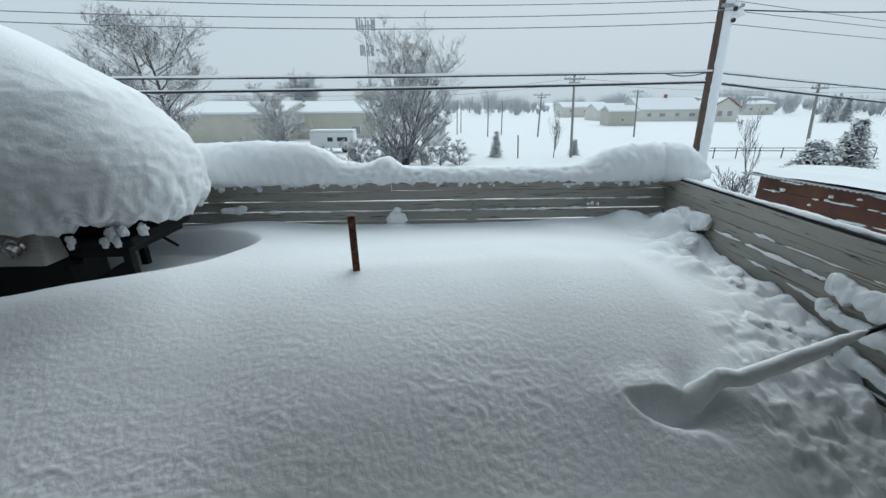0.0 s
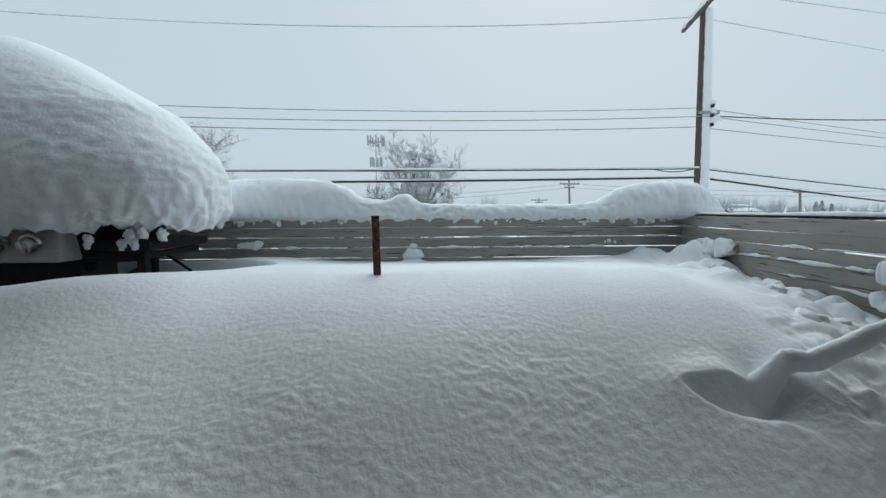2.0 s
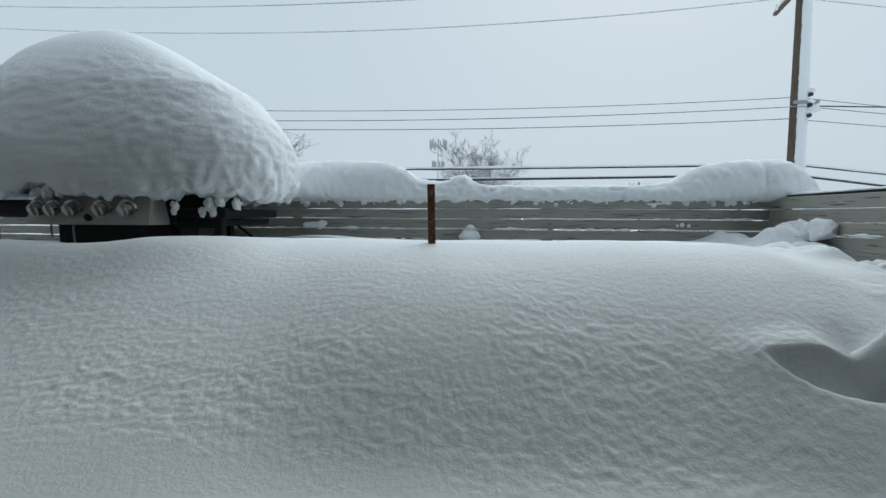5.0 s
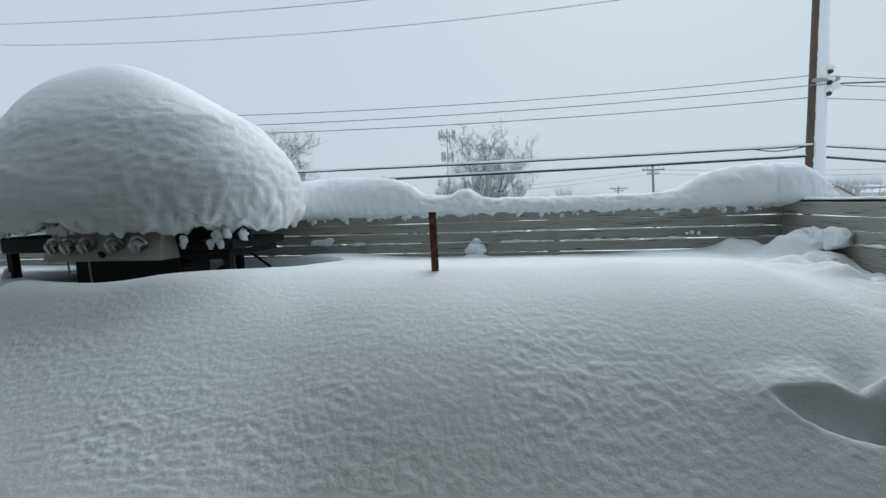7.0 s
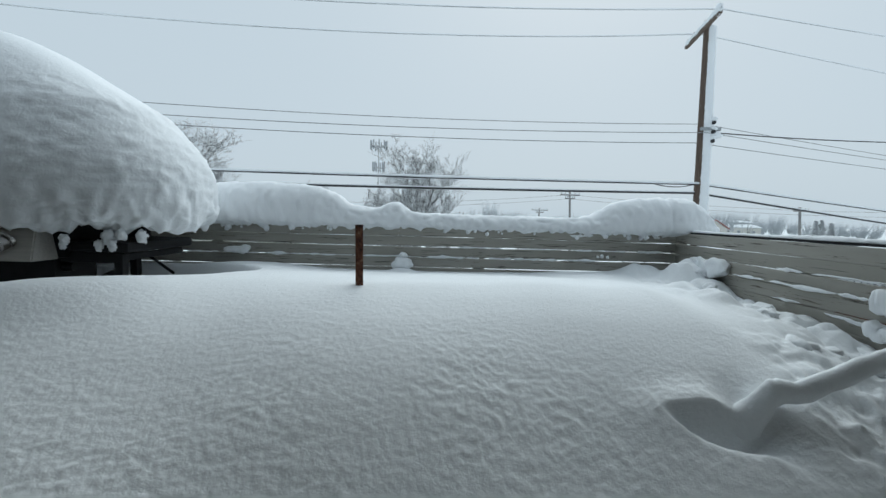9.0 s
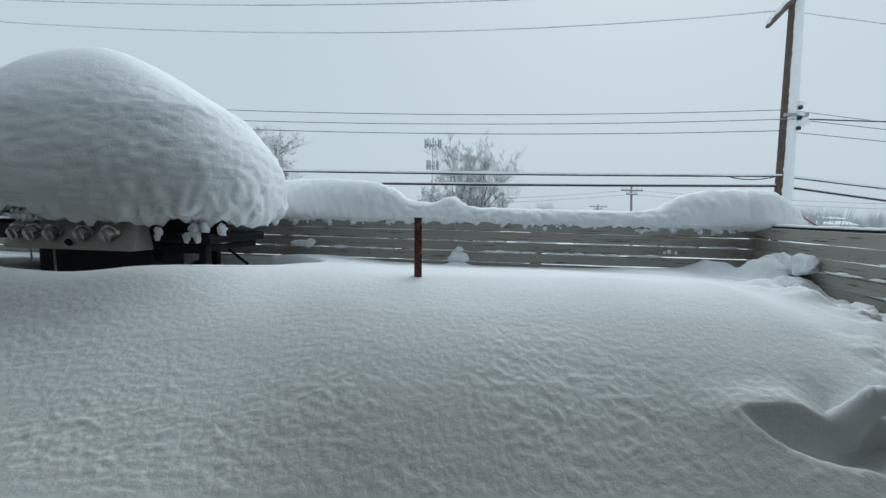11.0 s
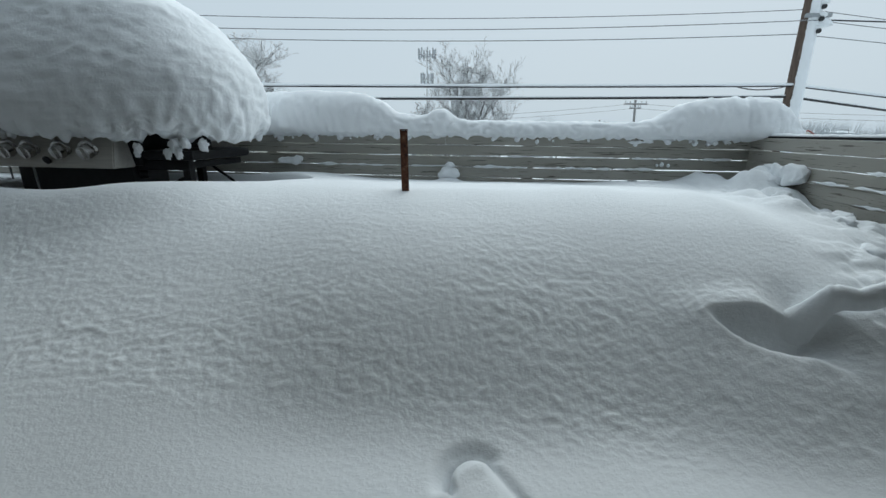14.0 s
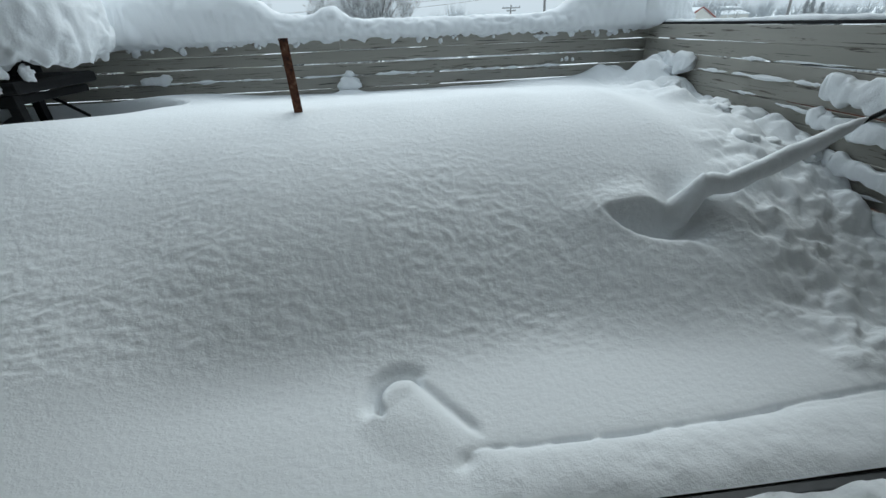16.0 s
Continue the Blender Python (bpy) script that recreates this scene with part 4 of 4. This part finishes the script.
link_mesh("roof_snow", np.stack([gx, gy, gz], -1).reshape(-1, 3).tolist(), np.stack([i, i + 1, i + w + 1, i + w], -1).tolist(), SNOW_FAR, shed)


# ---- poles and wires ----
def utility_pole(base, top, r, arm_dir, label, far=False, snow_dir=(1, 0), arms=((0.0, 1.2),)):
    p = thing("utility_pole", label, "utility pole", base, "utility poles")
    b, t = Vector((0, 0, 0)), Vector(top) - Vector(base)
    part("shaft", rodded(b - Vector((0, 0, 0.5)), t, r, r * 0.72, 16), FAR_POLE if far else POLE_WOOD, p)
    ad = Vector((*arm_dir, 0)).normalized()
    for dz, half in arms:
        c = t - Vector((0, 0, 0.35 + dz))
        hh = 0.055
        n = Vector((-ad.y, ad.x, 0))
        c = c - n * (r * 0.72 + hh)
        q = Matrix.Translation(c) @ Matrix.Rotation(math.atan2(ad.y, ad.x), 4, "Z")
        arm = part("crossarm", boxed(-half, half, -hh, hh, -hh, hh, m=q), FAR_POLE if far else POLE_WOOD, p)
        if far:
            part("arm_snow", boxed(-half + 0.02, half - 0.02, -hh * 0.95, hh * 0.95, hh + 0.003, hh + 0.045, bevel=0.015, m=q), SNOW_CAP, p)
        else:
            tube_snow("arm_snow", [q @ Vector((half * f, 0, hh + 0.05 + 0.02 * math.sin(f * 9))) for f in (-1.0, -0.8, -0.5, -0.2, 0.1, 0.4, 0.7, 0.9, 1.03)],
                      [(hh * 1.2, 0.10), (hh * 1.5, 0.13), (hh * 1.2, 0.09), (hh * 1.4, 0.12), (hh * 1.3, 0.11), (hh * 1.3, 0.10), (hh * 1.4, 0.13), (hh * 1.9, 0.17), (hh * 1.6, 0.18)], "", rough=0.3, sides=14, seed=half, parent=p)
        for sx in (-0.92, -0.5, 0.5, 0.92):
            part("insulator", rodded(q @ Vector((half * sx, 0, hh)), q @ Vector((half * sx, 0, hh + 0.2)), 0.035, 0.028, 8), GREY_METAL, arm)
    if not far:
        sd = Vector((*snow_dir, 0)).normalized()
        tube_snow("plastered_snow", [b + sd * r * 1.0, b.lerp(t, 0.3) + sd * r * 1.0, b.lerp(t, 0.6) + sd * r * 0.95, b.lerp(t, 0.985) + sd * r * 0.8],
                  [(r * 1.25, r * 1.1), (r * 1.25, r * 1.1), (r * 1.15, r * 1.0), (r * 0.9, r * 0.9)], "", rough=0.10, sides=14, seed=9, parent=p)
    return p


PX, PY = 9.05, 14.5
RIGHT = (PX + 0.35, PY, GROUND)
pole_a = utility_pole(RIGHT, (9.17, PY, 8.15), 0.165, (-0.22, -1.0), "tall wooden utility pole plastered with snow on one side", snow_dir=(0.86, -0.5), arms=((0.0, 1.4),))
LEFT = (-22.1, 11.9, GROUND)
pole_b = utility_pole(LEFT, (-21.5, 11.9, 8.2), 0.165, (0.4, 0.92), "snow-plastered wooden utility pole carrying a transformer", snow_dir=(-0.15, -1), arms=((0.0, 0.95),))
bm = bmesh.new()
rod(bm, (0.0, -0.42, 8.3), (0.0, -0.42, 9.1), 0.22, sides=20)
part("transformer", bm, GREY_METAL, pole_b, "grey transformer can with snow on top").location = (0.45, -0.3, 0.45)
for base_z in (8.3,):
    for dx in (-0.28, 0.28):
        part("bracket_snow", blob_bm(bmesh.new(), (dx * 0.8, -0.1, base_z - 0.6), 0.26, dx * 9, 0.6, 0.3), SNOW_CAP, pole_a if dx > 0 else pole_b, smooth=True)
part("insulator_bracket", boxed(-0.35, 0.35, -0.28, -0.2, 7.85, 7.95), GREY_METAL, pole_a)


def wire(label, pts, sag, r, material, snow=0.0, n=40, name="power_line"):
    """A hanging wire through its supports; snow: the radius of what lies on it."""
    w = thing(name, label, "wire", pts[0], "overhead wires")
    o = Vector(pts[0])
    line = []
    for s, (a, b) in enumerate(zip(pts, pts[1:])):
        a, b = Vector(a), Vector(b)
        for i in range(n + (s == len(pts) - 2)):
            f = i / n
            line.append(a.lerp(b, f) - Vector((0, 0, 4 * sag[s] * f * (1 - f))) - o)
    def strand(nm, off, rad, mat, wob):
        verts, faces = [], []
        for i, p in enumerate(line):
            k = rad * (1 + wob * noise.noise(Vector((i * 0.55, rad * 90, off * 5))))
            for j in range(6):
                a = math.pi / 3 * j
                verts.append(p + Vector((0, math.cos(a) * k, math.sin(a) * k + off)))
        for i in range(len(line) - 1):
            for j in range(6):
                faces.append((i * 6 + j, i * 6 + (j + 1) % 6, i * 6 + 6 + (j + 1) % 6, i * 6 + 6 + j))
        link_mesh(nm, verts, faces, mat, w)
    strand("conductor", 0, r, material, 0)
    if snow:
        strand("snow_sleeve", r + snow * 0.45, snow, SNOW_CAP, 0.5)
    return w


K = 0.853
zk = lambda z: 1.0 + (z - 1.0) * K
far_r = (PX + 21.7, PY + 7.7)
for lab, zl, zr, ze, r, sn, sg, yo in (("thin overhead power line", 5.54, 5.24, 4.99, 0.011, 0.0, 0.45, 0.0), ("thin overhead power line", 5.05, 4.82, 4.82, 0.011, 0.004, 0.42, -0.3), ("thin overhead power line", 4.75, 4.52, 4.35, 0.011, 0.006, 0.4, 0.25),
                                  ("thick overhead cable with snow lying on it", 2.62, 2.74, 1.6, 0.028, 0.04, 0.1, -0.1), ("thick black overhead cable dusted with snow", 2.12, 2.38, 0.72, 0.036, 0.022, 0.1, 0.0)):
    wire(lab, [(-44, 10.4, zk(zl)), (LEFT[0] + 0.3, LEFT[1], zk(zl)), (PX + 0.2, PY + yo, zk(zr)), (*far_r, zk(ze))], [0.2, sg, 0.05], r, CABLE if r > 0.02 else WIRE, sn)
for left, right, ze, sag in (((-21.6, 11.2, 7.75), (8.86, 13.4, 7.98), 10.7, 0.6), ((-19.5, 11.9, 7.2), (9.36, 15.2, 8.0), 8.5, 0.65)):
    wire("high power line coated with snow", [(-44, left[1] - 1.0, 8.4), left, right, (far_r[0], far_r[1], ze)], [0.2, sag, 0.05], 0.008, WIRE, 0.019)
knot = (9.88, 14.3, 4.27)
wire("black service cable leaving the utility pole", [knot, (17.99, 16.5, 4.62), (32, 20.5, 5.9)], [0.04, 0.1], 0.02, CABLE, 0.006, 24)
for z in (4.55, 4.3, 4.0):
    wire("short jumper wire bent from pole to service cable", [(PX + 0.28, PY - 0.2, z), knot], [0.06], 0.012, CABLE, 0.0, 10, "jumper_wire")
for z in (4.62, 4.3, 3.98):
    part("insulator", rodded((0.08, -0.30, z - GROUND), (0.08, -0.14, z - GROUND), 0.07, 0.055, 10), CABLE, pole_a)
    part("bracket_snow", blob_bm(bmesh.new(), (0.10, -0.2, z - GROUND + 0.12), 0.14, z * 5, 0.6, 0.5), SNOW_CAP, pole_a, smooth=True)
wire("short slack cable loop tied under the thick cable", [(PX - 1.6, PY, zk(2.80)), (PX + 0.2, PY - 0.1, zk(2.80))], [0.16], 0.018, CABLE, 0.0, 20, "cable_loop")

# far poles of another line
for bx, by, tx, tz, r, half in ((13.4, 40, 13.0, 3.9, 0.13, 1.0), (16.0, 64, 16.2, 2.9, 0.13, 1.3), (30.0, 62, 29.6, 3.2, 0.13, 0.9), (8.6, 66, 8.55, 1.9, 0.10, 0.0), (11.4, 70, 11.4, 1.9, 0.10, 0.0), (33.6, 36.5, 33.0, 2.85, 0.14, 0.8), (4.0, 70, 4.0, 2.0, 0.09, 0.0), (4.9, 74, 4.9, 2.0, 0.09, 0.0)):
    utility_pole((bx, by, GROUND), (tx, by, tz), r, (1, 0.1), "distant wooden utility pole in the snowy field", True, arms=((0.0, half), (0.35, half * 0.5)) if half >= 1.0 else (((0.0, half),) if half else ()))
for a, b in ((0, 0), (1, 0.4)):
    wire("distant power line between field poles", [(-30, 44, 2.6 + b), (13.0, 40, 3.2 + b), (60, 30, 3.0 + b)], [1.0, 1.0], 0.012, WIRE, 0.0, 30)

# cell tower
tower = thing("cell_tower", "slender cell tower with two rings of antennas", "tower", (-12.9, 90, GROUND - 2.2))
part("mast", rodded((0, 0, 1.5), (0, 0, 22.6), 0.14, 0.09, 12), FAR_METAL, tower)
for z, rr in ((21.6, 1.75), (17.0, 1.25)):
    part("platform", boxed(-rr, rr, -rr * 0.8, rr * 0.8, z - 0.09, z), FAR_METAL, tower)
    for i in range(9):
        a = 2 * math.pi * i / 9
        part("antenna", boxed(math.cos(a) * rr - 0.13, math.cos(a) * rr + 0.13, math.sin(a) * rr - 0.1, math.sin(a) * rr + 0.1, z - 0.75, z + 1.25), FAR_METAL, tower)

# marker stake, pipe rail
tagged(part("stake", rodded((8.2, 40, GROUND - 0.3), (8.1, 40, GROUND + 2.1), 0.06, sides=8), POLE_WOOD), "thin dark stake standing in the field", "stake")
rail = thing("pipe_fence", "dark pipe rail fence across the snowy field", "fence", (0, 0, 0))
for z in (-2.55, -2.8):
    part("rail", rodded((18, 38.5, z), (40, 36.5, z), 0.035, sides=8), CABLE, rail)
for i in range(12):
    f = i / 11
    part("rail_post", rodded((18 + 22 * f, 38.5 - 2 * f, GROUND - 0.2), (18 + 22 * f, 38.5 - 2 * f, -2.5), 0.045, sides=8), CABLE, rail)


# ---- trees ----
def tree_mesh(seed, height, spread, levels, trunk_r, forks, lean=0.0, first=0.18, upright=0.6, twig_min=0.008):
    """A bare branching tree: two meshes' worth of tapered tubes (trunk and limbs; twigs)."""
    rnd = random.Random(seed)
    out = ([], []), ([], [])

    def tube(which, pts, radii, sides):
        verts, faces = out[which]
        base = len(verts)
        for i, p in enumerate(pts):
            d = (pts[min(i + 1, len(pts) - 1)] - pts[max(i - 1, 0)]).normalized()
            u = d.cross(Vector((0.31, 0.95, 0.1))).normalized()
            v = d.cross(u)
            for j in range(sides):
                a = 2 * math.pi * j / sides
                verts.append(p + (u * math.cos(a) + v * math.sin(a)) * radii[i])
        for i in range(len(pts) - 1):
            for j in range(sides):
                faces.append((base + i * sides + j, base + i * sides + (j + 1) % sides, base + (i + 1) * sides + (j + 1) % sides, base + (i + 1) * sides + j))

    def grow(p, d, length, r, level):
        segs = 5 if level < 2 else 3
        pts, radii = [p.copy()], [r]
        q, dd = p.copy(), d.copy()
        for i in range(segs):
            dd = (dd + Vector((rnd.uniform(-1, 1), rnd.uniform(-1, 1), rnd.uniform(-0.5, 0.9) * upright)) * (0.16 + 0.05 * level)).normalized()
            q = q + dd * (length / segs)
            pts.append(q.copy())
            radii.append(max(twig_min, r * (1 - 0.75 * (i + 1) / segs)))
        tube(0 if level < 2 else 1, pts, radii, 8 if level == 0 else (5 if level == 1 else 3))
        if level >= levels:
            return
        for b in range(forks[level]):
            f = rnd.uniform(first if level == 0 else 0.2, 1.0)
            k = min(int(f * segs), segs - 1)
            at = pts[k].lerp(pts[k + 1], f * segs - k)
            az = rnd.uniform(0, 2 * math.pi)
            out_d = Vector((math.cos(az), math.sin(az), 0))
            nd = (dd * (rnd.uniform(0.1, 0.7) if level == 0 else rnd.uniform(0.5, 1.0)) + out_d * rnd.uniform(0.5, 1.1) * spread + Vector((0, 0, upright * 0.5))).normalized()
            grow(at, nd, length * rnd.uniform(0.38, 0.62) * (1.15 - 0.4 * f), max(twig_min, radii[k] * 0.55), level + 1)

    grow(Vector((0, 0, -0.3)), Vector((lean, 0, 1)).normalized(), height * 0.72, trunk_r, 0)
    return out


def bare_tree(at, label, seed, height, spread, levels, trunk_r, forks, stems=(0.0,), **k):
    t = thing("bare_tree", label, "tree", at, "bare trees")
    (tv, tf), (cv, cf) = ([], []), ([], [])
    for i, lean in enumerate(stems):
        for (v0, f0), (v1, f1) in zip(((tv, tf), (cv, cf)), tree_mesh(seed + 100 * i, height * (1 - 0.06 * i - 0.03 * max(0, i - 2) ** 1.6), spread, levels, trunk_r, forks, lean=lean, **k)):
            n = len(v0)
            v0.extend(v1)
            f0.extend(tuple(q + n for q in f) for f in f1)
    link_mesh("trunk", tv, tf, BARK, t)
    link_mesh("crown", cv, cf, TWIG, t)
    return t


bare_tree((-2.6, 36, GROUND), "tall bare tree with snow-lined branches behind the fence", 5, 12.0, 1.1, 4, 0.13, (15, 7, 5, 3), stems=(-0.10, 0.13, 0.02, 0.55, -0.55, 0.95, -0.95), first=0.03, upright=0.8, twig_min=0.010)
bare_tree((-19.8, 31, GROUND), "large spreading bare tree frosted with snow", 11, 12.9, 1.35, 4, 0.2, (21, 9, 6, 4), stems=(0.0, 0.18), first=0.08, upright=0.55, twig_min=0.011)
bare_tree((-15.0, 42, GROUND), "small bare tree white with snow before the warehouse", 21, 8.2, 1.2, 4, 0.15, (20, 8, 5, 4), first=0.08, upright=0.6, twig_min=0.013)
far_tree = bare_tree((-26.5, 92, GROUND), "distant bare tree with dense snowy twigs, paled for haze", 31, 12.0, 1.0, 3, 0.2, (26, 12, 8), twig_min=0.03)
# trunk and crown take the pale far colour in place of haze
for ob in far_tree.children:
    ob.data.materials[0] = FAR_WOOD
bare_tree((11.7, 40, GROUND), "thin bare sapling in the snowy field", 41, 4.6, 0.5, 3, 0.05, (16, 5, 3), upright=1.4)
bare_tree((18.6, 23.5, GROUND), "thin upright bare shrub dusted with snow", 43, 5.0, 0.45, 3, 0.05, (14, 4, 3), first=0.05, upright=1.6)
bare_tree((9.9, 12.6, GROUND), "thin bare shrub beside the brown shed", 47, 3.6, 0.8, 3, 0.05, (22, 7, 4), first=0.05, upright=0.9)
for i, (x, y, hh) in enumerate(((-6.2, 35, 3.2), (-4.8, 34, 2.8), (-3.4, 34, 2.6), (-1.0, 34, 2.6), (0.5, 34.5, 3.0), (2.2, 35.5, 2.8), (-17, 37, 3.4), (-9.3, 36, 2.4), (-7.6, 36, 2.6))):
    bare_tree((x, y, GROUND), "low tangle of snowy brush", 60 + i, hh, 1.3, 3, 0.05, (20, 8, 5), first=0.02, upright=0.4, twig_min=0.014)


def conifer(at, label, seed, height, radius, droop, needles=None):
    rnd = random.Random(seed)
    t = thing("conifer", label, "tree", at, "conifers")
    part("trunk", rodded((0, 0, -0.3), (0, 0, height * 0.95), 0.02 * height + 0.03, 0.02, 8), POLE_WOOD, t)
    verts, faces = [], []
    tiers = int(10 + height * 3)
    for k in range(tiers):
        f = k / tiers
        z = height * (0.06 + 0.92 * f)
        L = radius * (1 - f) ** 0.8 + 0.06
        for b in range(int(5 + 7 * (1 - f))):
            az = rnd.uniform(0, 6.283)
            l2 = L * rnd.uniform(0.6, 1.05)
            for s in range(7):
                g = (s + 0.6) / 7
                c = Vector((math.cos(az) * l2 * g, math.sin(az) * l2 * g, z - droop * l2 * g * g))
                for q in range(7 if radius > 3 else 3):
                    o = Vector((rnd.uniform(-1, 1), rnd.uniform(-1, 1), rnd.uniform(-0.4, 0.4))) * (0.06 + 0.06 * radius)
                    u = Vector((rnd.uniform(-1, 1), rnd.uniform(-1, 1), rnd.uniform(-0.5, 0.2))).normalized() * (0.09 + 0.06 * radius)
                    w2 = u.cross(Vector((0, 0, 1))).normalized() * (0.03 + 0.02 * radius)
                    i0 = len(verts)
                    verts.extend([c + o - w2, c + o + w2, c + o + u + w2 * 0.3, c + o + u - w2 * 0.3, c + o + u * 0.5 + Vector((0, 0, 0.03 + 0.015 * radius))])
                    faces.extend([(i0, i0 + 1, i0 + 4), (i0 + 1, i0 + 2, i0 + 4), (i0 + 2, i0 + 3, i0 + 4), (i0 + 3, i0, i0 + 4)])
    link_mesh("crown", verts, faces, needles or NEEDLES, t)
    return t


conifer((23.7, 25, GROUND), "broad dark conifer bowed low under snow", 3, 2.9, 3.2, 0.5)
conifer((26.2, 25.3, GROUND), "dark drooping conifer weighed down by snow", 5, 4.2, 2.4, 0.85)
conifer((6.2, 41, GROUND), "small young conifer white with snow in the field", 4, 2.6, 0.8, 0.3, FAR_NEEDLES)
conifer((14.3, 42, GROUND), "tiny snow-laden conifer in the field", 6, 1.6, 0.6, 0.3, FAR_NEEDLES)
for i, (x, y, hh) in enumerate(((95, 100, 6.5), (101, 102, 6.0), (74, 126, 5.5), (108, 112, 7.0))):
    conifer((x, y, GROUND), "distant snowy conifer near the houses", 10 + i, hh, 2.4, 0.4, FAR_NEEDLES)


def far_woods():
    """A belt of snowy trees along the horizon, haze in their colour, as thin upright sprays."""
    rnd = random.Random(77)
    verts, faces = [], []
    for k in range(700):
        az = rnd.uniform(-70, 62)
        d = rnd.uniform(170, 330)
        x, y = d * math.sin(radians(az)), d * math.cos(radians(az))
        hh = rnd.uniform(4, 11) * (0.75 + 0.5 * math.sin(az * 0.21) ** 2)
        for s in range(60):
            a = rnd.uniform(0, 6.283)
            rr = hh * 0.42 * math.sqrt(rnd.random())
            b = Vector((x + math.cos(a) * rr * 0.3, y + math.sin(a) * rr * 0.3, GROUND + hh * rnd.uniform(0.0, 0.4)))
            t = Vector((x + math.cos(a) * rr, y + math.sin(a) * rr, GROUND + hh * rnd.uniform(0.5, 1.0)))
            i0 = len(verts)
            w = 0.085
            verts.extend([b + Vector((-w, 0, 0)), b + Vector((w, 0, 0)), b + Vector((0, w, 0)), t])
            faces.extend([(i0, i0 + 1, i0 + 3), (i0 + 1, i0 + 2, i0 + 3), (i0 + 2, i0, i0 + 3)])
    tagged(link_mesh("far_woods", verts, faces, FAR_WOOD, smooth=False), "belt of snowy woods along the horizon, haze put into their colour", "trees", "", "stuff")


far_woods()
